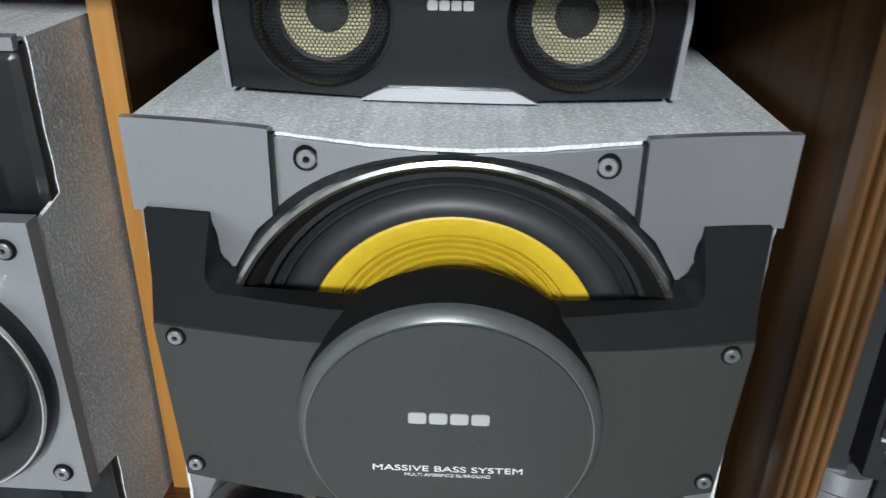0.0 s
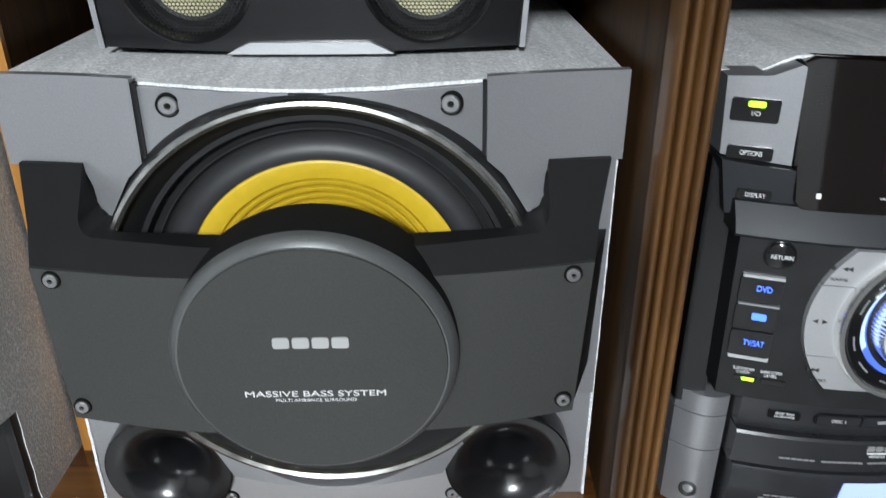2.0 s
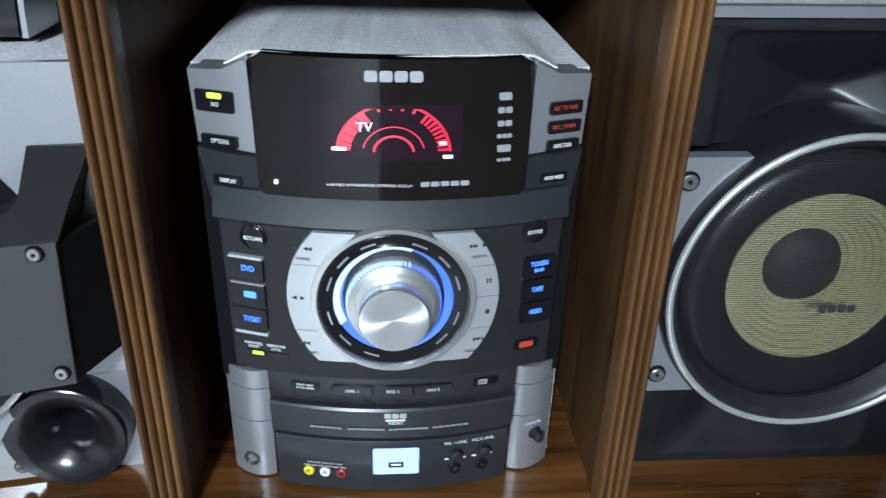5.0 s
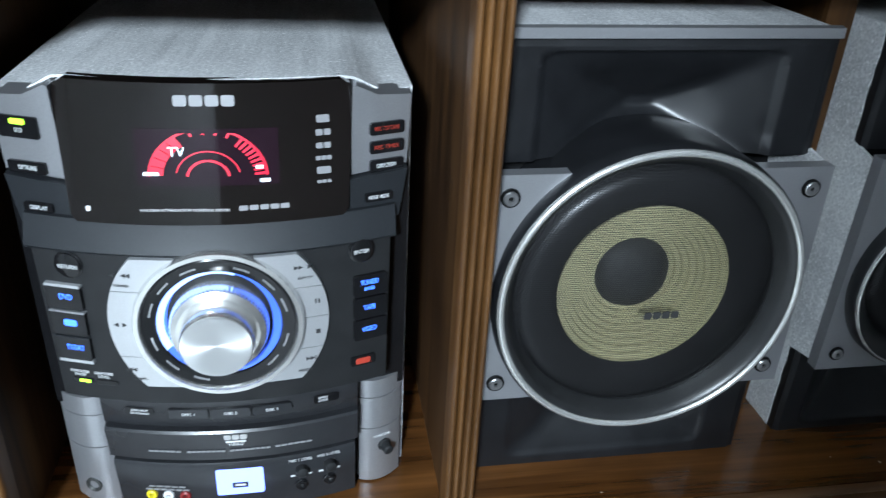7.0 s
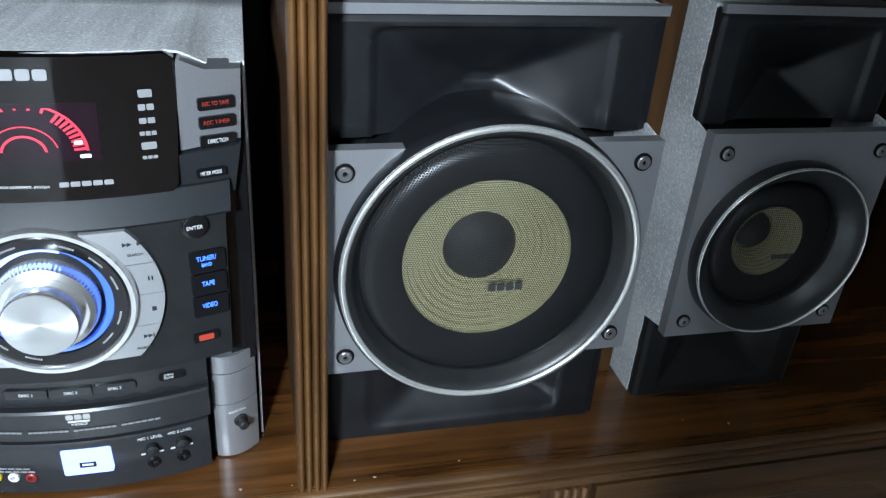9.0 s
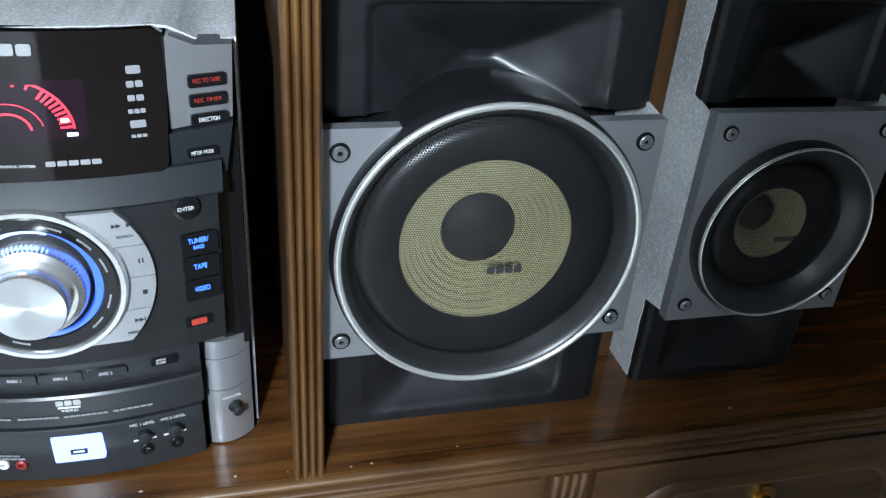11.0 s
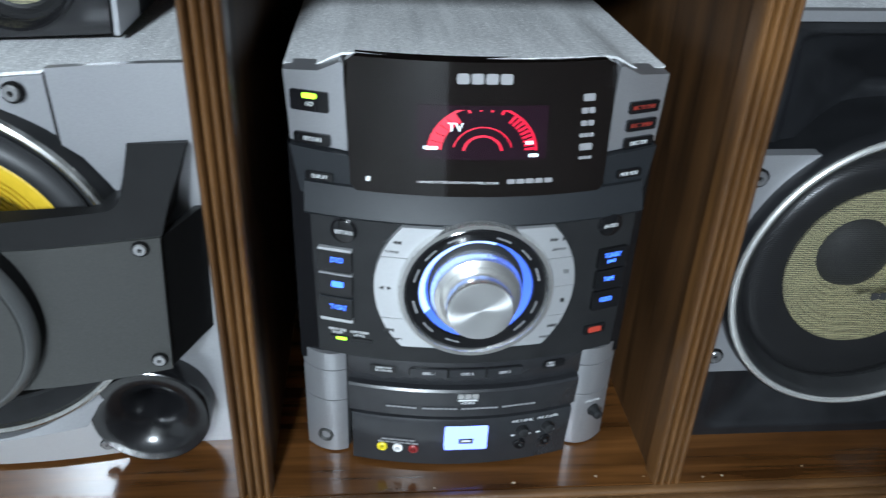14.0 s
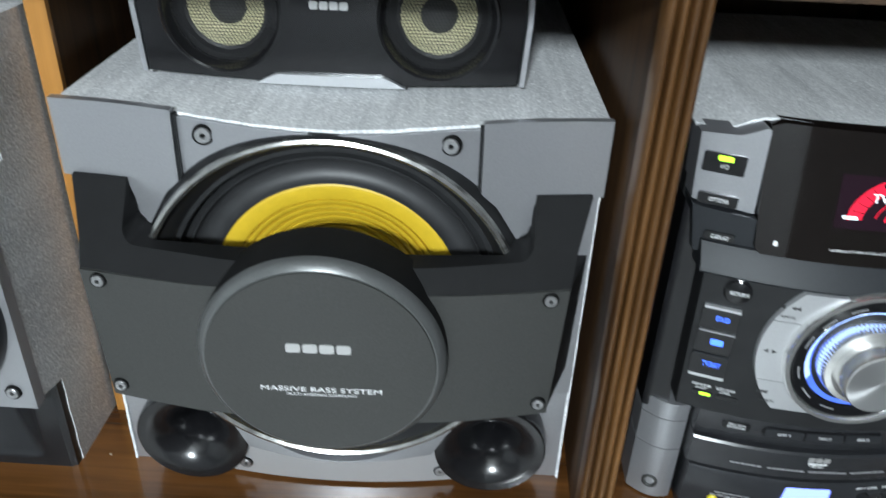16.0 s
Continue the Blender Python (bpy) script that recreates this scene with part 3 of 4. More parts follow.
    # dark front cover
    def g(x, z=0):
        return -0.013 * (1 - (x / 0.17) ** 2)
    YF = -0.062
    face = [(-0.174, 0.250), (-0.10, 0.2475), (0.0, 0.247), (0.10, 0.2475), (0.174, 0.250), (0.168, 0.137), (0.10, 0.131), (0.0, 0.128), (-0.10, 0.131), (-0.168, 0.137)]
    part("cover_face", bend(prism(face, YF, YF + 0.010, 0.0015), g, -0.175, 0.175, 20), GUNMETAL, sub, "gunmetal grey cover plate")
    # upper part of the cover: a band sloping back to the baffle, with an arm at each end
    fillet = [(0.1365 + 0.011 * math.sin(radians(a)), 0.2755 - 0.011 * math.cos(radians(a))) for a in range(90, -1, -15)]
    right = [(0.1745, 0.2485), (0.1790, 0.268), (0.1900, 0.3005), (0.1490, 0.3005)] + fillet + [(0.07, 0.2612), (0.0, 0.2602)]
    left = [(-x, z) for x, z in right[-2::-1]]
    bm = prism(right + left + [(-0.09, 0.2475), (0.0, 0.2470), (0.09, 0.2475)], 0.0, 1.0, 0.0024, 3)
    for i in range(1, 5):
        bmesh.ops.bisect_plane(bm, geom=bm.verts[:] + bm.edges[:] + bm.faces[:], plane_co=(0, 0, 0.2475 + 0.0106 * i), plane_no=(0, 0, 1))
    for i in range(1, 30):
        bmesh.ops.bisect_plane(bm, geom=bm.verts[:] + bm.edges[:] + bm.faces[:], plane_co=(-0.19 + 0.38 * i / 30, 0, 0), plane_no=(1, 0, 0))
    for v in bm.verts:
        up = v.co.z - 0.2475
        ahead = YF + g(v.co.x) * max(0.0, 1 - 12 * up) + 0.0008 + 0.88 * max(0.0, up)
        if v.co.y > 0.5:
            v.co.y = 0.002 if abs(v.co.x) > 0.1475 else max(ahead + 0.004, f(v.co.x) - 0.0035 if abs(v.co.x) > 0.136 else -0.0395)
        else:
            v.co.y += ahead
    part("cover_band", bm, BLACK_SOFT, sub, "matt black upper band and arms of the cover")
    for s in (-1, 1):
        bm = bmesh.new()
        pts = [(0.1735, YF + 0.003, 0.2480), (0.1945, -0.001, 0.2455), (0.1905, -0.001, 0.135), (0.1680, YF + 0.003, 0.1375)]
        a = [bm.verts.new((s * x, y_, z_)) for x, y_, z_ in pts]
        b = [bm.verts.new((s * (x - 0.006), y_ + 0.002, z_)) for x, y_, z_ in pts]
        bm.faces.new(a)
        bm.faces.new(b[::-1])
        for k in range(4):
            bm.faces.new((a[k], a[(k + 1) % 4], b[(k + 1) % 4], b[k]))
        part("cover_side", bm, BLACK_SOFT, sub)
        for z in (0.2430, 0.1475):
            socket_screw(s * 0.1605, YF + g(0.1605) - 0.0004, z, sub, 0.0046)
    DZ, YD, NOD = 0.1962, -0.0925, 3.5

    def nodded(bm):
        """The boss and its cap lean forward at the top."""
        for v in bm.verts:
            v.co.y -= math.tan(radians(NOD)) * (v.co.z - DZ)
        return bm
    part("cover_boss", nodded(lathe([(0.0900, -0.044), (0.0897, YF - 0.006), (0.0892, YD + 0.0100)], 0, DZ, 96)), BLACK_SOFT, sub, "matt black boss behind the round cap")
    part("cover_rim", nodded(lathe([(0.0894, YD + 0.0105), (0.0890, YD + 0.0080), (0.0878, YD + 0.0050), (0.0856, YD + 0.0026), (0.0832, YD + 0.0010), (0.0820, YD + 0.0012)], 0, DZ, 96)), RIM_LIT, sub, "rounded grey rim")
    part("cover_disc", nodded(lathe([(0.0822, YD + 0.0014), (0.0817, YD - 0.0002), (0.06, YD - 0.0016), (0.03, YD - 0.0024), (0, YD - 0.0026)], 0, DZ, 96)), GUNMETAL, sub, "gunmetal grey round cap")
    lift = math.tan(radians(NOD))
    bars("maker_mark", 0, YD - 0.0029 - lift * (0.2160 - DZ), 0.2160, 0.047, 0.0078, 4, MARK, sub, lean=NOD, label="silver maker's mark drawn as plain blocks")
    lettering("title_lettering", "MASSIVE BASS SYSTEM", 0, YD - 0.0025 + lift * (DZ - 0.1768), 0.1768, 0.0044, PRINT, sub, 0.087, lean=NOD, label="white raised lettering")
    lettering("small_lettering", "MULTI AMBIENCE SURROUND", 0, YD - 0.0024 + lift * (DZ - 0.1718), 0.1718, 0.0024, PRINT, sub, 0.050, lean=NOD)
    # ports and foot
    for s in (-1, 1):
        px, pz, y0 = s * 0.131, 0.0520, -0.021
        prof_ = [(0.0492, 0.012), (0.0495, y0 + 0.004), (0.0487, y0), (0.0475, y0 - 0.0008)] + [(0.0465 - 0.0387 * math.sin(radians(a)), y0 - 0.0006 + 0.060 * (1 - math.cos(radians(a)))) for a in range(0, 86, 5)] + [(0.0079, y0 + 0.085), (0, y0 + 0.086)]
        part("bass_port", lathe(prof_, px, pz, 64), PORT, sub, "glossy black flared bass port")
    arc = [(0.1487 * math.cos(radians(a)), CZ + 0.1487 * math.sin(radians(a))) for a in range(-52, -129, -4)]
    right = [(0.1020, 0.0040), (0.0980, 0.020), (0.0860, 0.040), (0.080, 0.055), (0.090, 0.078)]
    foot = [(-0.1020, 0.0040)] + right + arc + [(-x, z) for x, z in right[::-1]][:-1]
    part("foot_plate", bend(prism(foot, -0.005, 0.008, 0.001), lambda x, z: -0.004 - 0.009 * (1 - (x / 0.103) ** 2) - 0.007 * z / 0.06, -0.103, 0.103, 14), SILVER_LIGHT, sub, "silver curved foot plate")
    for s in (-1, 1):
        socket_screw(s * 0.0880, -0.0143, 0.0185, sub, 0.0046)
    return sub


make_subwoofer()


# ---- centre speaker on the subwoofer ----
def make_centre():
    c = thing("centre_speaker", pose(-0.021, 0.492, SHELF + 0.3575, 0, 0, 0.8), "black centre speaker with twin drivers on the subwoofer", "speaker")
    H = 0.108
    part("cabinet_body", box(-0.1435, 0.1435, 0.012, 0.12, 0.0, H, 0.004), BLACK_SOFT, c)
    cc = lambda x, z=0: -0.007 * (1 - (x / 0.14) ** 2)
    DZ = 0.0500
    for s in (-1, 1):
        half = [(0.0, 0.007), (s * 0.042, 0.007), (s * 0.054, 0.0005), (s * 0.139, 0.003), (s * 0.1425, 0.05), (s * 0.140, H - 0.003), (0.0, H - 0.003)]
        part("front_panel", holed(half, s * 0.0788, DZ, 0.0445, -0.002, 0.012, cc, 56, 3), PORT, c, "black glossy front")
        x = s * 0.0788
        part("driver_rim", lathe([(0.0455, 0.0), (0.0455, -0.0072), (0.0442, -0.0082), (0.0425, -0.0072), (0.040, 0.001), (0.0385, 0.003)], x, DZ, 56), GLOSS, c)
        part("grille", lathe([(0.040, 0.0015), (0.03, -0.0005), (0.015, -0.0015), (0, -0.0018)], x, DZ, 40), GRILLE_WIDE, c, "black perforated metal grille")
        part("driver_basket", lathe([(0.041, 0.003), (0.036, 0.0080), (0.031, 0.0050), (0.028, 0.0062)], x, DZ, 40), RUBBER_BLACK, c)
        part("speaker_cone", lathe([(0.0285, 0.0060), (0.022, 0.0085), (0.0125, 0.0125)], x, DZ, 40), TAN, c, "tan woven cone")
        part("dust_cap", lathe([(0.0142, 0.0122), (0.011, 0.0090), (0.006, 0.0070), (0, 0.0062)], x, DZ, 32), RUBBER, c)
    bm = prism([(-0.056, -0.0005), (0.056, -0.0005), (0.047, 0.0042), (0.040, 0.0072), (-0.040, 0.0072), (-0.047, 0.0042)], -0.006, 0.006, 0.0008)
    part("silver_lip", bend(bm, cc, -0.05, 0.05, 8), SILVER_LIGHT, c, "light silver lip below the front")
    for s in (-1, 1):
        part("side_trim", prism([(s * 0.1412, 0.0015), (s * 0.1450, 0.0015), (s * 0.1478, 0.05), (s * 0.1458, H), (s * 0.1420, H), (s * 0.1440, 0.05)], -0.001, 0.06, 0.0012), SILVER, c, "pale grey side edge")
    bars("maker_mark", 0, -0.0098, 0.0580, 0.029, 0.0058, 4, MARK, c, label="silver maker's mark drawn as plain blocks")
    return c


make_centre()


# ---- front speakers ----
def make_speaker(name, m, W, H, zp0, zp1, RC, RR, RG, cone_r, cap_r, rec, label, depth=0.28, group="", seed=5, mark=0.036, side_lo=(0.0, 0.0), deep=0.0, gy=0.0115):
    s_ = thing(name, m, label, "speaker", group)
    hw = W / 2 - 0.003
    part("cabinet_body", box(-hw, hw, rec + 0.052, depth, 0.0, H), BLACK_SOFT, s_)
    foam_wrap(s_, hw - 0.0018, rec + 0.0015, depth, H, side_lo=side_lo, step=(zp0, zp1, 0.002), seed=seed, t=0.0026, side_back=0.010)
    # upper and lower horn mouths: four flared walls running back to a narrow throat
    for zlo, zhi, up in ((zp1 - 0.002, H - 0.001, True), (0.0, zp0 + 0.002, False)):
        nx, nz = 84, 44
        a, tw = W * 0.350, W * 0.055
        bm = bmesh.new()
        grid = []
        throat = (0.30, 0.40) if up else (0.74, 0.84)
        mouth = (-0.12, 0.88) if up else (0.10, 1.25)
        for i in range(nx + 1):
            x = -hw + 2 * hw * i / nx
            col = []
            for j in range(nz + 1):
                z = zlo + (zhi - zlo) * j / nz
                v = j / nz
                walls = ((a - abs(x)) / (a - tw), (v - mouth[0]) / (throat[0] - mouth[0]), (mouth[1] - v) / (mouth[1] - throat[1]))
                soft = -math.log(sum(math.exp(-15 * w) for w in walls)) / 15
                d = max(0.0, min(soft, 1.0))
                d = d ** 1.25
                edge = min(1.0, max(0.0, soft * 26))
                lip = 0.004 if (v > 0.95 and up) or abs(x) > hw * 0.965 else 0.0
                col.append(bm.verts.new((x, rec + (0.0035 if up else 0.0015) * edge + d * 0.040 + lip * 0.6, z)))
            grid.append(col)
        for i in range(nx):
            for j in range(nz):
                bm.faces.new((grid[i][j], grid[i + 1][j], grid[i + 1][j + 1], grid[i][j + 1]))
        back = [bm.verts.new((x, rec + 0.05, z)) for x, z in ((-hw, zlo), (hw, zlo), (hw, zhi), (-hw, zhi))]
        bm.faces.new([grid[i][0] for i in range(nx + 1)] + [back[1], back[0]])
        bm.faces.new([grid[i][nz] for i in range(nx, -1, -1)] + [back[3], back[2]])
        bm.faces.new([grid[0][j] for j in range(nz, -1, -1)] + [back[0], back[3]])
        bm.faces.new([grid[nx][j] for j in range(nz + 1)] + [back[2], back[1]])
        bm.faces.new(back)
        part("horn_mouth", bm, HORN, s_, "black moulded horn mouth", smooth=50)
    part("top_trim", sweep([(rec - 0.002, H - 0.003), (rec - 0.002, H + 0.0045), (rec + 0.004, H + 0.0055), (rec + 0.004, H - 0.003)], -hw, hw, lambda x: 0, 2), SILVER, s_, "thin silver top edge")
    # silver plate behind the woofer
    RH = min(RR - 0.004, W / 2 - 0.004)
    half = W / 2 - 0.002
    outer = [(-half, zp0), (half, zp0), (half, zp1), (-half, zp1)]
    if RC - RR < zp0 or RC + RR > zp1:
        # the ring is taller than the plate: four corner pieces
        for sx in (-1, 1):
            pts = []
            zt, zb = zp1 - RC, RC - zp0
            rr = RR - 0.003
            xt = math.sqrt(max(rr * rr - zt * zt, 1e-6))
            xb = math.sqrt(max(rr * rr - zb * zb, 1e-6))
            a0, a1 = math.atan2(zt, xt), math.atan2(-zb, xb)
            arc = [(rr * math.cos(a0 + (a1 - a0) * i / 24), RC + rr * math.sin(a0 + (a1 - a0) * i / 24)) for i in range(25)]
            pts = [(sx * x, z) for x, z in [(half, zp1)] + arc + [(half, zp0)]]
            part("silver_plate", prism(pts, 0.0, 0.012, 0.0012), SILVER, s_, "silver painted plate")
    else:
        part("silver_plate", holed(outer, 0, RC, RR - 0.003, 0.0, 0.012), SILVER, s_, "silver painted plate")
    for sx in (-1, 1):
        for z in (zp0 + 0.0175, zp1 - 0.0175):
            socket_screw(sx * (half - 0.0160), -0.0008, z, s_, 0.0058 if W > 0.22 else 0.0052)
    # woofer
    part("woofer_collar", lathe([(RR + 0.002, 0.062), (RR + 0.0025, 0.002), (RR + 0.0015, -0.010), (RR - 0.0005, -0.0125)], 0, RC, 96), HORN, s_)
    rw = 0.006 if W > 0.22 else 0.0024
    part("chrome_ring", lathe([(RR - rw / 2 + rw / 2 * math.cos(radians(a)), -0.0112 - 0.0036 * math.sin(radians(a))) for a in range(0, 181, 15)], 0, RC, 96), SATIN, s_, "chrome trim ring")
    part("inner_lip", lathe([(RR - rw + 0.0004, -0.0125), (RR - rw - 0.002, -0.0115), (RR * 0.5 + RG * 0.5 - rw * 0.5, gy * 0.5 - 0.0060), (RG + 0.003, gy + 0.0010), (RG - 0.001, gy + 0.006)], 0, RC, 96), LIP, s_, "satin black dished lip")
    dome = [(RG, gy + 0.006), (RG - 0.002, gy + 0.0015), (RG - 0.006, gy - 0.0015), (RG - 0.012, gy - 0.0032), (RG * 0.7, gy - 0.0045), (RG * 0.35, gy - 0.0050), (0, gy - 0.0052)]
    part("grille", lathe(dome, 0, RC, 96), GRILLE, s_, "black perforated metal grille")
    mid = (RG + cone_r) / 2
    hwid = (RG - cone_r) / 2
    part("surround", lathe([(RG + 0.002, 0.034 + deep)] + [(mid + hwid * math.cos(radians(a)), 0.034 + deep - 0.0035 * math.sin(radians(a))) for a in range(10, 171, 16)] + [(cone_r - 0.001, 0.034 + deep)], 0, RC, 72), RUBBER_BLACK, s_, "black rubber surround")
    prof_ = []
    n = 8
    for i in range(n + 1):
        r = cone_r - (cone_r - cap_r) * i / n
        y = 0.030 + deep + 0.026 * i / n
        prof_ += [(r, y), (r - 0.0008, y + 0.0034), (r - 0.0022, y + 0.0032)]
    part("speaker_cone", lathe(prof_, 0, RC, 96), TAN, s_, "tan woven cone with concentric ridges")
    part("dust_cap", lathe([(cap_r + 0.001, deep + 0.057), (cap_r * 0.9, deep + 0.050), (cap_r * 0.6, deep + 0.045), (cap_r * 0.3, deep + 0.043), (0, deep + 0.042)], 0, RC, 48), RUBBER, s_, "dark grey dust cap")
    bars("maker_mark", cone_r * 0.17, gy - 0.0056, RC - cone_r * 0.33 + 0.006, mark * 0.85, mark * 0.17, 4, PRINT_DARK, s_, label="dark maker's mark drawn as plain blocks")
    return s_


make_speaker("front_speaker", pose(0.7155, 0.406, SHELF - 0.001, 0, -0.7, 0.0), 0.2735, 0.398, 0.1045, 0.3050, 0.2010, 0.1255, 0.109, 0.0722, 0.032, 0.030,
             "large silver and black speaker with tan cone beside the main unit", seed=8, deep=-0.023, gy=-0.0015, side_lo=(0.0, 0.10))
for m_, lo_ in ((pose(0.995, 0.424, SHELF), (0.0, 0.098)), (pose(-0.352, 0.392, SHELF), (0.098, 0.0))):
    make_speaker("surround_speaker", m_, 0.190, 0.398, 0.098, 0.303, 0.190, 0.0855, 0.066, 0.036, 0.0175, 0.030,
                 "smaller silver and black speaker with tan cone on the shelf", depth=0.30, group="surround speakers", seed=11, mark=0.03, deep=-0.018, gy=-0.0005, side_lo=lo_)


# ---- pale chips lying on the shelf ----
rng = random.Random(4)
bm = bmesh.new()
for x, y in ((0.548, 0.386), (0.566, 0.381), (0.602, 0.383), (0.43, 0.384), (0.36, 0.381), (0.70, 0.392), (0.94, 0.412), (0.985, 0.40), (-0.236, 0.44), (-0.228, 0.47), (0.62, 0.384), (0.505, 0.388)):
    a, r = rng.uniform(0, 6.3), rng.uniform(0.0007, 0.0018)
    top = bm.verts.new((x, y, SHELF + r * 0.6))
    ring_ = [bm.verts.new((x + r * (1 + 0.5 * math.cos(2 * k)) * math.cos(a + k * 1.257), y + r * math.sin(a + k * 1.257), SHELF + 0.0001)) for k in range(5)]
    for k in range(5):
        bm.faces.new((ring_[k], ring_[(k + 1) % 5], top))
    bm.faces.new(ring_[::-1])
chips = new("wood_chips", mesh_of("wood_chips", bm, mat("pale_chip", (0.38, 0.31, 0.22), 0.7), 0))
tagged(chips, "tiny pale chips scattered on the shelf", "debris", kind="stuff")

# ---- main hi-fi unit ----
def make_main_unit():
    mu = thing("hifi_main_unit", pose(0.385, 0.436, SHELF + 0.001), "black and silver mini hi-fi main unit with glowing blue dial", "stereo")

    def g(x, z=0):
        return -0.030 * (1 - (x / 0.14) ** 2)

    def turn_at(x):
        return math.degrees(math.atan(3.06 * x))

    def key(name, x, z, w, h, off, material, parent, depth=0.003, r=None, label="", lean=0.0):
        r = r if r is not None else min(w, h) * 0.3
        ob = part(name, prism(rounded(-w / 2, w / 2, -h / 2, h / 2, r, 4), -depth, 0.004, 0.0005, 1), material, parent, label)
        ob.matrix_basis = pose(x, g(x) + off, z, lean, 0, turn_at(x))
        return ob

    def word(text, x, z, h, off, material, parent, width=None, lean=0.0, name="lettering"):
        return lettering(name, text, x, g(x) + off, z, h, material, parent, width, lean=lean, turn=turn_at(x))

    TOP = 0.350
    part("cabinet_body", box(-0.1365, 0.1365, 0.022, 0.36, 0.0, TOP), BLACK_SOFT, mu)
    foam_wrap(mu, 0.1392, 0.018, 0.36, TOP, side_lo=(0.32, 0.0), seed=21, t=0.0019, sides=(1,), side_back=0.003, front=lambda x: 0.9 * g(x) + (0.0 if abs(x) > 0.098 else -0.002),
              rise=lambda x, v: 0.0125 * max(0.0, min(1.0, (0.118 - abs(x)) / 0.022)) * (1 - v) ** 1.5)
    # silver top corners
    for s in (-1, 1):
        pts = [(0.1385, 0.3515), (0.114, 0.3535), (0.099, 0.3610), (0.0965, 0.3600), (0.0945, 0.297), (0.136, 0.3005)]
        bm = bend(prism([(s * x, z) for x, z in pts], 0.003, 0.03, 0.0018, 2), g, -0.14, 0.14, 30)
        corner = part("silver_corner", bm, SILVER, mu, "silver painted front corner")
        pts = [(0.136, 0.2985), (0.093, 0.2955), (0.086, 0.270), (0.130, 0.262)]
        bm = bend(prism([(s * x, z) for x, z in pts], -0.003, 0.03, 0.0015, 2), g, -0.14, 0.14, 24)
        part("key_panel", bm, BAND, mu)
        if s < 0:
            key("power_key", -0.1205, 0.3315, 0.029, 0.0150, 0.0025, GLOSS, corner, 0.0012, 0.0016)
            key("power_led", -0.1205, 0.3355, 0.0105, 0.0036, 0.0008, LED_GREEN, corner, 0.0006, label="lit green power lamp")
            word("I/O", -0.1205, 0.3295, 0.0030, 0.0006, PRINT, corner)
            key("options_key", -0.1195, 0.3035, 0.028, 0.0086, 0.0025, GLOSS, corner, 0.0016, 0.0016)
            word("OPTIONS", -0.1195, 0.3035, 0.0032, 0.0003, PRINT, corner, 0.0135)
            key("display_key", -0.1150, 0.2775, 0.0215, 0.0066, -0.0035, GLOSS, mu, 0.0016, 0.0016)
            word("DISPLAY", -0.1150, 0.2775, 0.0030, -0.0057, PRINT, mu, 0.0125)
        else:
            for z, t, m_ in ((0.3295, "REC TO TAPE", PRINT_RED), (0.3158, "REC TIMER", PRINT_RED), (0.3018, "DIRECTION", PRINT)):
                key("record_key" if m_ is PRINT_RED else "direction_key", 0.1205, z, 0.0265, 0.0090, 0.0025, GLOSS, corner, 0.0016, 0.0016)
                word(t, 0.1205, z, 0.0030, 0.0003, m_, corner, 0.019 if m_ is PRINT_RED else 0.0145)
            key("meter_mode_key", 0.1145, 0.2805, 0.0215, 0.0066, -0.0035, GLOSS, mu, 0.0016, 0.0016)
            word("METER MODE", 0.1145, 0.2805, 0.0028, -0.0057, PRINT, mu, 0.0155)
    # smoked display window, leaning back
    def glean(x, z):
        return g(x) + 0.20 * (z - 0.272) - 0.006
    pts = [(-0.0885, 0.2725), (0.0885, 0.2725), (0.0925, 0.277), (0.0965, 0.352), (0.0950, 0.3615), (0.0880, 0.3645), (-0.0880, 0.3645), (-0.0950, 0.3615), (-0.0965, 0.352), (-0.0925, 0.277)]
    win = part("display_window", bend(prism(pts, -0.003, 0.012, 0.0012, 2), glean, -0.1, 0.1, 26), GLASS, mu, "smoked black display window")

    def on_glass(ob, x, z, off=-0.0036):
        ob.matrix_basis = pose(x, glean(x, z) + off, z, -11.3, 0, turn_at(x))
        return ob
    field = part("display_field", bend(prism([(-0.046, 0.299), (0.046, 0.299), (0.046, 0.336), (-0.046, 0.336)], -0.0034, 0.0, 0), glean, -0.05, 0.05, 14), VFD_FIELD, win, "faintly lit display field")
    def meter(name, r0, r1, a0, a1):
        """One lit mark of the meter: a piece of an arc, flattened at the top of the field."""
        n = max(3, int((a1 - a0) / 4))
        bm = bmesh.new()
        inner, outer = [], []
        for i in range(n + 1):
            a = radians(a0 + (a1 - a0) * i / n)
            for lst, r in ((inner, r0), (outer, r1)):
                x, z = r * math.cos(a), min(0.3045 + 0.84 * r * math.sin(a), 0.3335)
                lst.append(bm.verts.new((x, glean(x, z) - 0.0042, z)))
        for i in range(n):
            bm.faces.new((inner[i], outer[i], outer[i + 1], inner[i + 1]))
        part(name, bm, VFD_RED, field, "red lit meter mark")
    meter("meter_arc", 0.0372, 0.0390, 2, 178)
    meter("meter_arc", 0.0203, 0.0212, 12, 168)
    meter("meter_arc", 0.0126, 0.0144, 6, 174)
    for k in range(9):
        meter("meter_segment", 0.0300, 0.0370, 3 + 6.0 * k, 3 + 6.0 * k + 3.4)
    for k in range(5):
        meter("meter_segment", 0.0290, 0.0372, 122 + 11.0 * k, 122 + 11.0 * k + 10.2)
    for a in (66, 79, 92, 105):
        meter("meter_segment", 0.0335, 0.0372, a, a + 3)
    tv = lettering("source_lettering", "TV", 0, 0, 0, 0.0062, VFD_WHITE, field, label="lit display word")
    tv.matrix_basis = pose(-0.0195, glean(-0.0195, 0.3215) - 0.0046, 0.3215, 90 - 11.3, 0, turn_at(-0.0195))
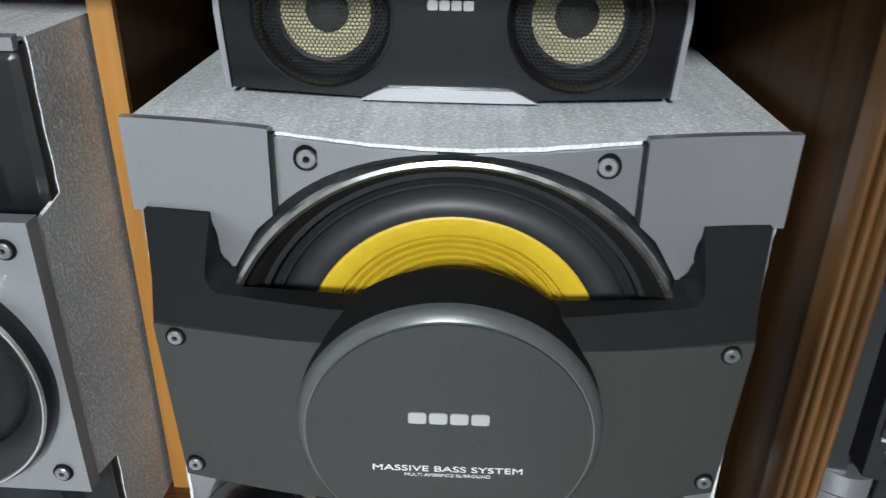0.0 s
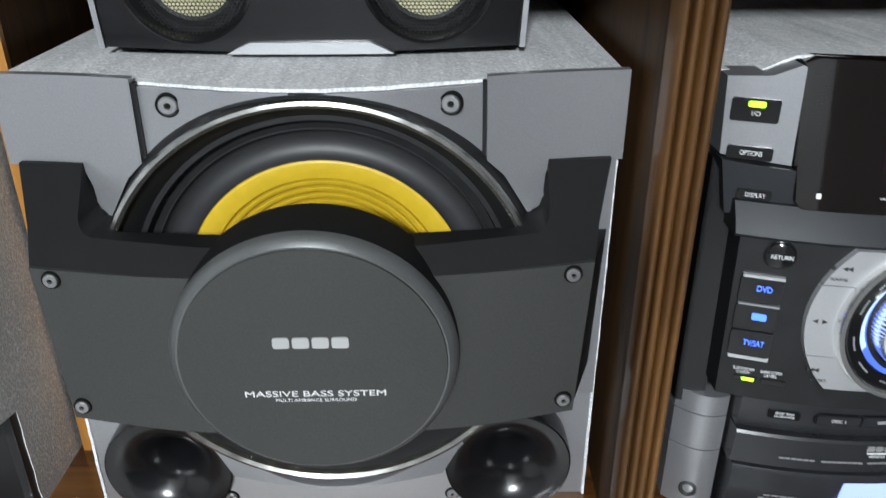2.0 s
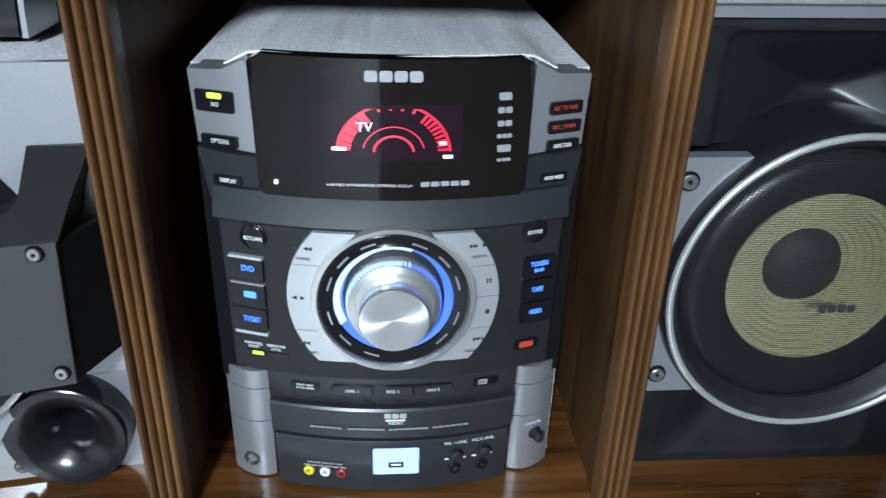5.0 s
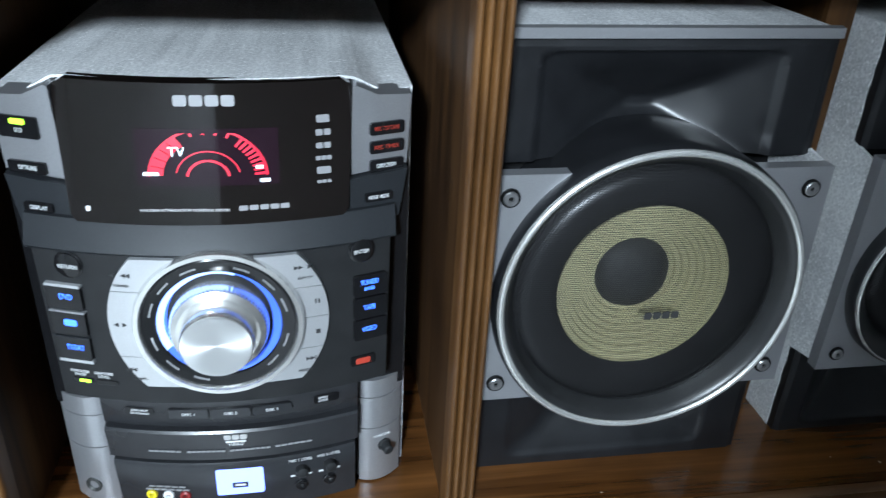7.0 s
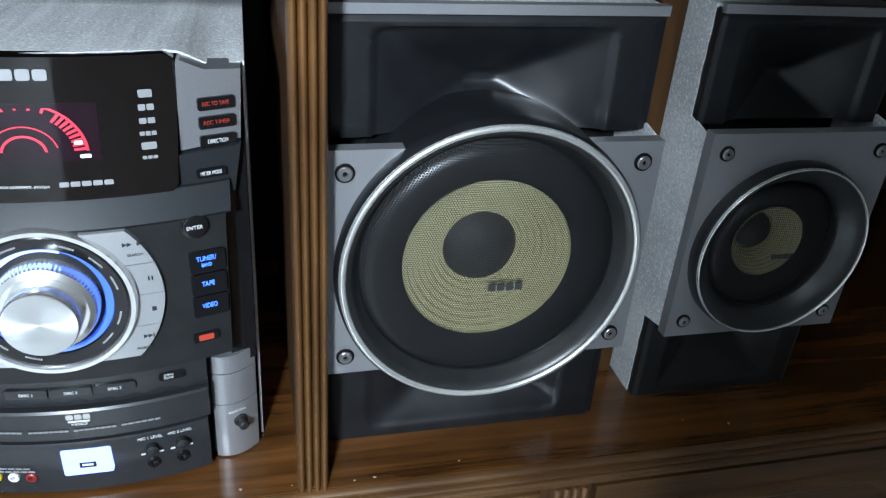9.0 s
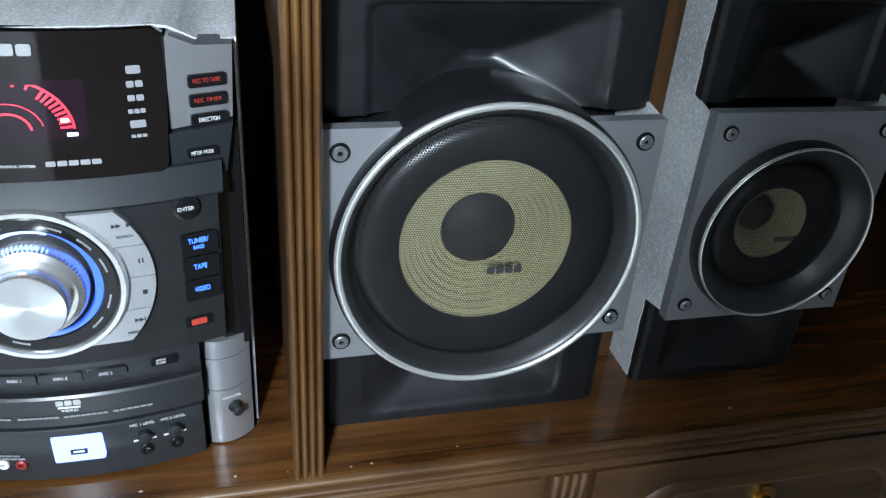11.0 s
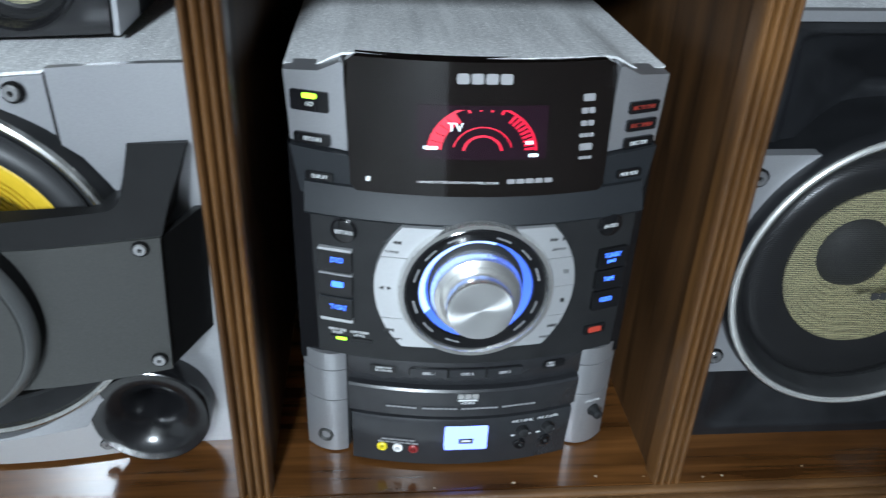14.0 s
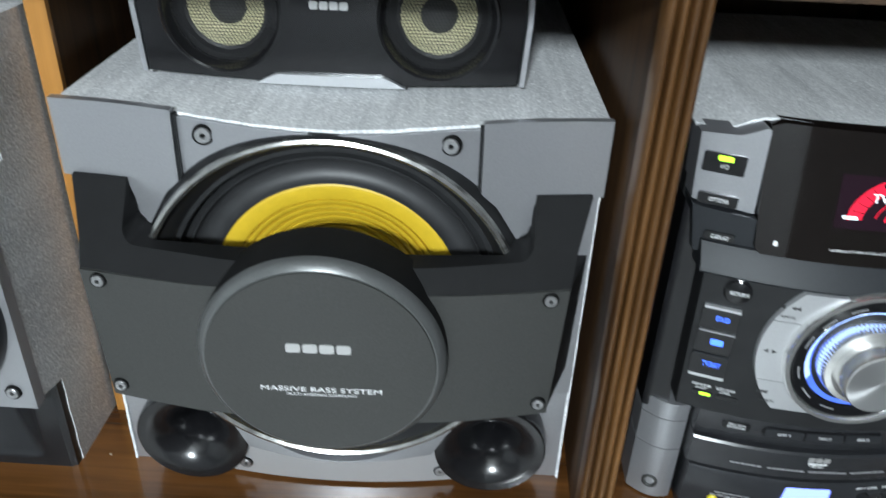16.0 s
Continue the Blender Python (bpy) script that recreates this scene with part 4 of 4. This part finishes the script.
    for x, z, w in ((-0.0365, 0.3070, 0.0098), (0.0330, 0.3110, 0.0050), (0.0365, 0.3020, 0.0066)):
        bm = prism(rounded(-w / 2, w / 2, -0.0011, 0.0011, 0.0004, 2), -0.0012, 0)
        on_glass(part("display_dash", bm, VFD_WHITE, field), x, z)
    on_glass(bars("maker_mark", 0, 0, 0, 0.0400, 0.0072, 4, PRINT_GREY, win, label="silver maker's mark drawn as plain blocks"), 0.0, 0.3540)
    # format marks down the side of the window
    for i, (z, w, h, n) in enumerate(((0.3440, 0.0105, 0.0062, 1), (0.3350, 0.0110, 0.0050, 2), (0.3262, 0.0110, 0.0046, 2), (0.3178, 0.0115, 0.0034, 3), (0.3095, 0.0115, 0.0058, 1), (0.3018, 0.0105, 0.0026, 3))):
        on_glass(bars("format_mark", 0, 0, 0, w, h * 0.85, n, PRINT_GREY, win), 0.0758, z - 0.0040)
    wp = lettering("window_lettering", "VARIABLE ATTENUATION CONTROL SYSTEM", 0, 0, 0, 0.0017, PRINT, win, 0.058)
    wp.matrix_basis = pose(-0.0165, glean(-0.0165, 0.2830) - 0.0036, 0.2830, 90 - 11.3, 0, turn_at(-0.0165))
    on_glass(bars("system_mark", 0, 0, 0, 0.0345, 0.0034, 5, PRINT_GREY, win), 0.0350, 0.2838)
    on_glass(bars("small_mark", 0, 0, 0, 0.0036, 0.0036, 1, PRINT, win), -0.0800, 0.2820)
    # bevelled band under the window
    part("front_band", sweep([(-0.0165, 0.2520), (-0.0185, 0.2545), (-0.0150, 0.2620), (-0.0075, 0.2735), (0.02, 0.2735), (0.02, 0.2520)], -0.1265, 0.1265, g, 40), BAND, mu, "curved grey band")
    # control panel
    pts = [(-0.1225, 0.2525), (0.1225, 0.2525), (0.1205, 0.128), (-0.1205, 0.128)]
    panel = part("control_panel", bend(prism(pts, -0.0155, 0.02, 0.001, 1), g, -0.13, 0.13, 34), BLACK, mu, "matt black control panel")
    for s in (-1, 1):
        pts = [(0.1205, 0.262), (0.1385, 0.297), (0.1385, 0.100), (0.1185, 0.100)]
        part("side_cheek", bend(prism([(s * x, z) for x, z in pts], 0.006, 0.03, 0.001, 1), g, -0.14, 0.14, 30), GLOSS, mu)
    P = -0.0155
    for x, z, t in ((-0.0980, 0.2420, "RETURN"), (0.1010, 0.2460, "ENTER")):
        k = part("round_key", lathe([(0.0104, 0.001), (0.0102, -0.0008), (0.0094, -0.0012), (0.0092, -0.0026), (0.0074, -0.0036), (0, -0.0038)], seg=32), GLOSS, panel)
        k.matrix_basis = pose(x, g(x) + P, z, 0, 0, turn_at(x))
        word(t, x, z, 0.0030, P - 0.0041, PRINT, panel, 0.0135 if x < 0 else 0.0115)
    for i, t in enumerate(("DVD", "", "TV/SAT")):
        z = 0.2160 - 0.0212 * i
        key("source_key", -0.1050, z, 0.0270, 0.0195, P, GLOSS, panel, 0.0030, 0.002)
        if t:
            word(t, -0.1040, z + 0.001, 0.0044, P - 0.0034, LED_BLUE, panel, 0.0095 if i == 0 else 0.0135, name="lit_lettering")
        else:
            bars("lit_mark", -0.1040, g(-0.104) + P - 0.0034, z + 0.001, 0.0110, 0.0050, 1, LED_BLUE, panel, turn=turn_at(-0.104))
        key("key_edge", -0.1050, z + 0.0098, 0.0262, (0.0021, 0.0015, 0.0009)[i], P - 0.0018, (SILVER_LIGHT, SILVER, BAND)[i], panel, 0.0016, 0.0003)
    key("key_edge", -0.1050, 0.1630, 0.0262, 0.0042, P - 0.0010, SILVER_LIGHT, panel, 0.0016, 0.0006)
    for i, t in enumerate(("TUNER/", "TAPE", "VIDEO")):
        z = 0.2162 - 0.0192 * i
        key("source_key", 0.1070, z, 0.0260, 0.0178, P, GLOSS, panel, 0.0030, 0.002)
        word(t, 0.1070, z + (0.003 if i == 0 else 0.0005), 0.0040, P - 0.0034, LED_BLUE, panel, (0.0145, 0.0095, 0.0115)[i], name="lit_lettering")
        if i == 0:
            word("BAND", 0.1070, z - 0.0024, 0.0030, P - 0.0034, LED_BLUE, panel, 0.0075, name="lit_lettering")
    key("record_key", 0.1020, 0.1490, 0.0200, 0.0085, P, GLOSS, panel, 0.0014, 0.0015)
    key("red_key", 0.1020, 0.1490, 0.0115, 0.0050, P - 0.0010, RED_KEY, panel, 0.0012, 0.0008, label="red record key")
    for x, w, t in ((-0.1055, 0.0155, "ON/OFF"), (-0.0880, 0.0165, "LEVEL")):
        word("SUBWOOFER", x, 0.1515, 0.0022, P - 0.0003, PRINT, panel, 0.0145)
        word(t, x, 0.1485, 0.0022, P - 0.0003, PRINT, panel, 0.0085)
        key("small_key", x + 0.002, 0.1440, w, 0.0036, P, GLOSS, panel, 0.0012, 0.0008)
    key("green_led", -0.1022, 0.1440, 0.0085, 0.0026, P - 0.0009, LED_GREEN, panel, 0.0006, 0.0006, label="lit green lamp")
    # transport keys round the dial
    DZ = 0.1990
    RI, RO, HH = 0.0570, 0.0765, 0.0530

    def wing(s, z0, z1):
        a0, a1 = math.asin(z0 / RO), math.asin(z1 / RO)
        b0, b1 = math.asin(max(-1, min(1, z0 / RI))), math.asin(max(-1, min(1, z1 / RI)))
        outer = [(RO * math.cos(a0 + (a1 - a0) * i / 6), DZ + RO * math.sin(a0 + (a1 - a0) * i / 6)) for i in range(7)]
        inner = [(RI * math.cos(b1 + (b0 - b1) * i / 8), DZ + RI * math.sin(b1 + (b0 - b1) * i / 8)) for i in range(9)]
        pts = [(s * x, z) for x, z in outer + inner]
        part("transport_key", bend(prism(pts, P - 0.0045, P + 0.002, 0.0007, 1), g, -0.08, 0.08, 16), SILVER_LIGHT, panel, "light silver transport key")
    for s, cuts in ((-1, (HH, 0.027, -0.027, -HH)), (1, (HH, 0.0255, 0.0, -0.0265, -HH))):
        for z1, z0 in zip(cuts, cuts[1:]):
            wing(s, z0 + 0.0003, z1 - 0.0003)

    def icon(x, z, shapes):
        bm = bmesh.new()
        for pts in shapes:
            prism(pts, -0.0003, 0.0003, bm=bm)
        ob = part("key_symbol", bm, PRINT_DARK, panel)
        ob.matrix_basis = pose(x, g(x) + P - 0.0048, DZ + z, 0, 0, turn_at(x))
    u = 0.0016

    def tri(x, d):
        return [(x - d * u, -u), (x + d * u, 0), (x - d * u, u)]

    def bar(x, w=0.0007, h=0.0017):
        return [(x - w, -h), (x + w, -h), (x + w, h), (x - w, h)]
    icon(-0.0640, 0.040, [tri(-0.0045, -1), tri(0.0030, -1), tri(0.0060, -1)])
    icon(-0.0680, 0.000, [tri(-0.0030, -1), tri(0.0030, 1)])
    icon(-0.0650, -0.038, [bar(-0.0035, 0.0004), tri(-0.0012, -1), tri(0.0020, -1)])
    icon(0.0600, 0.042, [tri(-0.0055, 1), tri(-0.0025, 1), tri(0.0040, 1)])
    icon(0.0685, 0.0130, [bar(-0.0012, 0.0005), bar(0.0012, 0.0005)])
    icon(0.0685, -0.0130, [bar(0, 0.0016)])
    icon(0.0625, -0.036, [tri(-0.0020, 1), tri(0.0012, 1), bar(0.0035, 0.0004)])
    for x, z, t in ((0.0605, 0.0335, "SEARCH"), (-0.0635, 0.0320, "TUNING"), (0.0585, -0.0460, "PRESET+"), (-0.0600, -0.0460, "PRESET-")):
        word(t, x, DZ + z, 0.0020, P - 0.0050, PRINT_DARK, panel, 0.0105)
    # dial
    yd = -0.0480
    dial = part("dial_ring", lathe([(0.0590, yd + 0.02), (0.0590, yd - 0.001), (0.0578, yd - 0.0045), (0.0548, yd - 0.0045), (0.0536, yd - 0.0015), (0.0530, yd)], 0, DZ, 96), CHROME, mu, "silver outer dial ring")
    part("label_ring", lathe([(0.0538, yd - 0.0012), (0.0520, yd - 0.0022), (0.0435, yd - 0.0012), (0.0425, yd + 0.002)], 0, DZ, 96), GLOSS, dial, "glossy black label ring")
    for i, a in enumerate((18, 42, 68, 112, 138, 162, 196, 222, 250, 318, 342)):
        bm = bmesh.new()
        ar = radians(a)
        n_, half = 7, radians(7.0)
        for j in range(n_):
            b0, b1 = ar - half + 2 * half * (j + 0.2) / n_, ar - half + 2 * half * (j + 0.8) / n_
            q = [(r * math.cos(b), r * math.sin(b)) for r, b in ((0.0471, b0), (0.0484, b0), (0.0484, b1), (0.0471, b1))]
            prism(q, -0.0002, 0.0004, bm=bm)
        ob = part("label_print", bm, SILVER_LIGHT, dial)
        ob.matrix_basis = pose(0, yd - 0.0020, DZ)
    part("blue_light_ring", lathe([(0.0428, yd + 0.0005), (0.0400, yd + 0.0030), (0.0345, yd + 0.0055)], 0, DZ, 96), RING_BLUE, dial, "glowing blue light ring")
    bm = lathe([(0.0430, yd + 0.0000), (0.0420, yd + 0.0012), (0.0385, yd + 0.0032)], 0, DZ, 60, 72, 208)
    part("bright_light_arc", bm, RING_WHITE, dial, "brighter pale blue arc")
    # knurled skirt
    bm = bmesh.new()
    n = 144
    rows = []
    for i in range(n):
        a = 2 * math.pi * i / n
        k = 0.0006 if i % 2 else 0.0
        rows.append([bm.verts.new((r * math.cos(a), y, DZ + r * math.sin(a))) for r, y in ((0.0345, yd + 0.006), (0.0342 - k, yd - 0.005), (0.0328 - k, yd - 0.0105), (0.0285, yd - 0.0125), (0.0250, yd - 0.0125))])
    for i in range(n):
        a, b = rows[i], rows[(i + 1) % n]
        for j in range(4):
            bm.faces.new((a[j], a[j + 1], b[j + 1], b[j]))
    knob = part("volume_knob", bm, CHROME, mu, "knurled silver volume knob", smooth=20)
    part("knob_barrel", lathe([(0.0254, yd - 0.009), (0.0250, yd - 0.024), (0.0246, yd - 0.0278), (0.0238, yd - 0.0288)], 0, DZ, 72), CHROME, knob)
    part("knob_face", lathe([(0.0239, yd - 0.0288), (0.0222, yd - 0.0290), (0.012, yd - 0.0280), (0, yd - 0.0276)], 0, DZ, 72), SPUN, knob, "spun aluminium knob face")
    # disc row, tray and socket row
    row = part("disc_key_panel", sweep([(-0.0030, 0.0945), (-0.0040, 0.0960), (-0.0060, 0.1255), (-0.0035, 0.1275), (0.02, 0.1275), (0.02, 0.0945)], -0.0985, 0.0985, g, 36), TRAY, mu)
    key("disc_skip_key", -0.0690, 0.1105, 0.0225, 0.0072, -0.0045, GLOSS, row, 0.0016, 0.002)
    word("DISC SKIP", -0.0690, 0.1120, 0.0018, -0.0066, PRINT, row, 0.0130)
    word("EX-CHANGE", -0.0690, 0.1092, 0.0018, -0.0066, PRINT, row, 0.0140)
    part("disc_key_surround", bend(prism(rounded(-0.0490, 0.0470, 0.1045, 0.1155, 0.0050, 5), -0.0054, 0.002, 0.0006, 1), g, -0.049, 0.047, 14), GLOSS, row, "glossy black surround of the disc keys")
    for i in range(3):
        x = -0.0320 + 0.0315 * i
        key("disc_key", x, 0.1100, 0.0300, 0.0078, -0.0054, TRAY, row, 0.0015, 0.0012)
        word("DISC %d" % (i + 1), x, 0.1100, 0.0024, -0.0074, PRINT, row, 0.0095)
    key("eject_key", 0.0730, 0.1120, 0.0205, 0.0078, -0.0046, GLOSS, row, 0.0016, 0.0024)
    word("OPEN/", 0.0705, 0.1135, 0.0018, -0.0068, PRINT, row, 0.0075)
    word("CLOSE", 0.0705, 0.1108, 0.0018, -0.0068, PRINT, row, 0.0075)
    tray = part("disc_tray_front", sweep([(-0.0020, 0.0605), (-0.0050, 0.0620), (-0.0085, 0.0910), (-0.0070, 0.0930), (0.02, 0.0930), (0.02, 0.0605)], -0.0985, 0.0985, g, 36), TRAY, mu, "black disc tray front")
    bars("format_mark", 0.0015, g(0) - 0.0082, 0.0870, 0.0185, 0.0050, 3, MARK, tray, lean=5)
    bars("format_mark", 0.0015, g(0) - 0.0077, 0.0822, 0.0185, 0.0014, 1, PRINT, tray, lean=5)
    lettering("lettering", "VIDEO", 0.0015, g(0) - 0.0075, 0.0790, 0.0022, PRINT, tray, 0.0120)
    for x, w, n_ in ((-0.0540, 0.026, 6), (-0.022, 0.030, 8), (0.012, 0.032, 8), (0.0460, 0.030, 6)):
        bars("tray_print", x, g(x) - 0.0071, 0.0728, w, 0.0014, n_, PRINT_GREY, tray, turn=turn_at(x))
    base = part("socket_panel", sweep([(0.0010, 0.0020), (-0.0020, 0.0035), (-0.0045, 0.0300), (-0.0080, 0.0555), (-0.0060, 0.0595), (0.02, 0.0595), (0.02, 0.0020)], -0.0960, 0.0960, g, 36), TRAY, mu, "glossy black socket panel")
    part("feet_bar", box(-0.12, 0.12, 0.03, 0.33, -0.001, 0.002), RUBBER_BLACK, mu)
    key("usb_window", 0.0020, 0.0400, 0.0375, 0.0270, -0.0060, USB_LIGHT, base, 0.0018, 0.0020, label="backlit white and blue usb window")
    key("usb_slot", 0.0020, 0.0365, 0.0125, 0.0050, -0.0078, BLACK, base, 0.0006, 0.0005)
    key("usb_tongue", 0.0020, 0.0370, 0.0085, 0.0018, -0.0084, PRINT, base, 0.0004, 0.0003)
    bars("panel_print", -0.0565, g(-0.0565) - 0.0064, 0.0345, 0.0300, 0.0012, 5, PRINT_GREY, base, turn=turn_at(-0.0565))
    bars("panel_print", -0.0565, g(-0.0565) - 0.0056, 0.0305, 0.0360, 0.0014, 6, PRINT_GREY, base, turn=turn_at(-0.0565))
    for x, m_ in ((-0.0700, RCA_YELLOW), (-0.0565, RCA_WHITE), (-0.0430, RCA_RED)):
        k = part("socket", lathe([(0.0046, 0.003), (0.0044, -0.0020), (0.0034, -0.0028), (0.0022, -0.0028), (0.0018, 0.002), (0, 0.002)], seg=24), m_, base)
        k.matrix_basis = pose(x, g(x) - 0.0038, 0.0235, 0, 0, turn_at(x))
    for x, t in ((0.0510, "MIC 1 LEVEL"), (0.0740, "MIC 2 LEVEL")):
        word(t, x, 0.0555, 0.0026, -0.0088, PRINT, base, 0.0190)
        for z, r in ((0.0440, 0.0050), (0.0255, 0.0044)):
            k = part("level_knob" if z > 0.03 else "mic_socket", lathe([(r * 1.25, 0.003), (r * 1.2, -0.0010), (r, -0.0016), (r * 0.96, -0.0080 if z > 0.03 else -0.003), (r * 0.6, -0.0090 if z > 0.03 else -0.003), (0, -0.0090 if z > 0.03 else 0.004)], seg=24), BLACK if z > 0.03 else GLOSS, base)
            k.matrix_basis = pose(x, g(x) - 0.0048, z, 0, 0, turn_at(x))
        bars("panel_print", x - 0.007, g(x - 0.007) - 0.0062, 0.0370, 0.0042, 0.0012, 1, PRINT, base, turn=turn_at(x))
        bars("panel_print", x + 0.007, g(x + 0.007) - 0.0062, 0.0370, 0.0042, 0.0012, 1, PRINT, base, turn=turn_at(x))
    # silver pillars
    for s in (-1, 1):
        for z0, z1 in ((0.0010, 0.0590), (0.0600, 0.0920), (0.0930, 0.1105)):
            prof_ = [(s * 0.1005, z0), (s * 0.1370, z0), (s * 0.1370, z1), (s * 0.1005, z1)]
            bm = bend(prism(prof_, 0.008, 0.034, 0.0010, 1), lambda x, z: g(x) - 0.008 * (1 - ((abs(x) - 0.1195) / 0.02) ** 2) + 0.002, -0.1395, 0.1395, 56)
            part("silver_pillar", bm, SILVER, mu, "silver painted front pillar")
        part("pillar_gap", box(min(s * 0.0985, s * 0.1005), max(s * 0.0985, s * 0.1005), -0.002, 0.03, 0.003, 0.127), BLACK, mu)
    k = part("headphone_socket", lathe([(0.0072, 0.003), (0.0070, -0.0008), (0.0055, -0.0014), (0.0040, 0.0005), (0.0034, 0.012), (0, 0.012)], seg=28), GUNMETAL, mu)
    k.matrix_basis = pose(-0.1205, g(0.1205) + 0.0016, 0.0190, 0, 0, turn_at(-0.1205))
    k = part("level_knob", lathe([(0.0062, 0.003), (0.0060, -0.0010), (0.0046, -0.0018), (0.0044, -0.0090), (0.0030, -0.0100), (0, -0.0100)], seg=28), BLACK, mu)
    k.matrix_basis = pose(0.1225, g(0.1225) + 0.0018, 0.0395, 0, 0, turn_at(0.1225))
    word("ECHO LEVEL", 0.1205, 0.0510, 0.0022, 0.0014, PRINT, mu, 0.0165)
    return mu


make_main_unit()
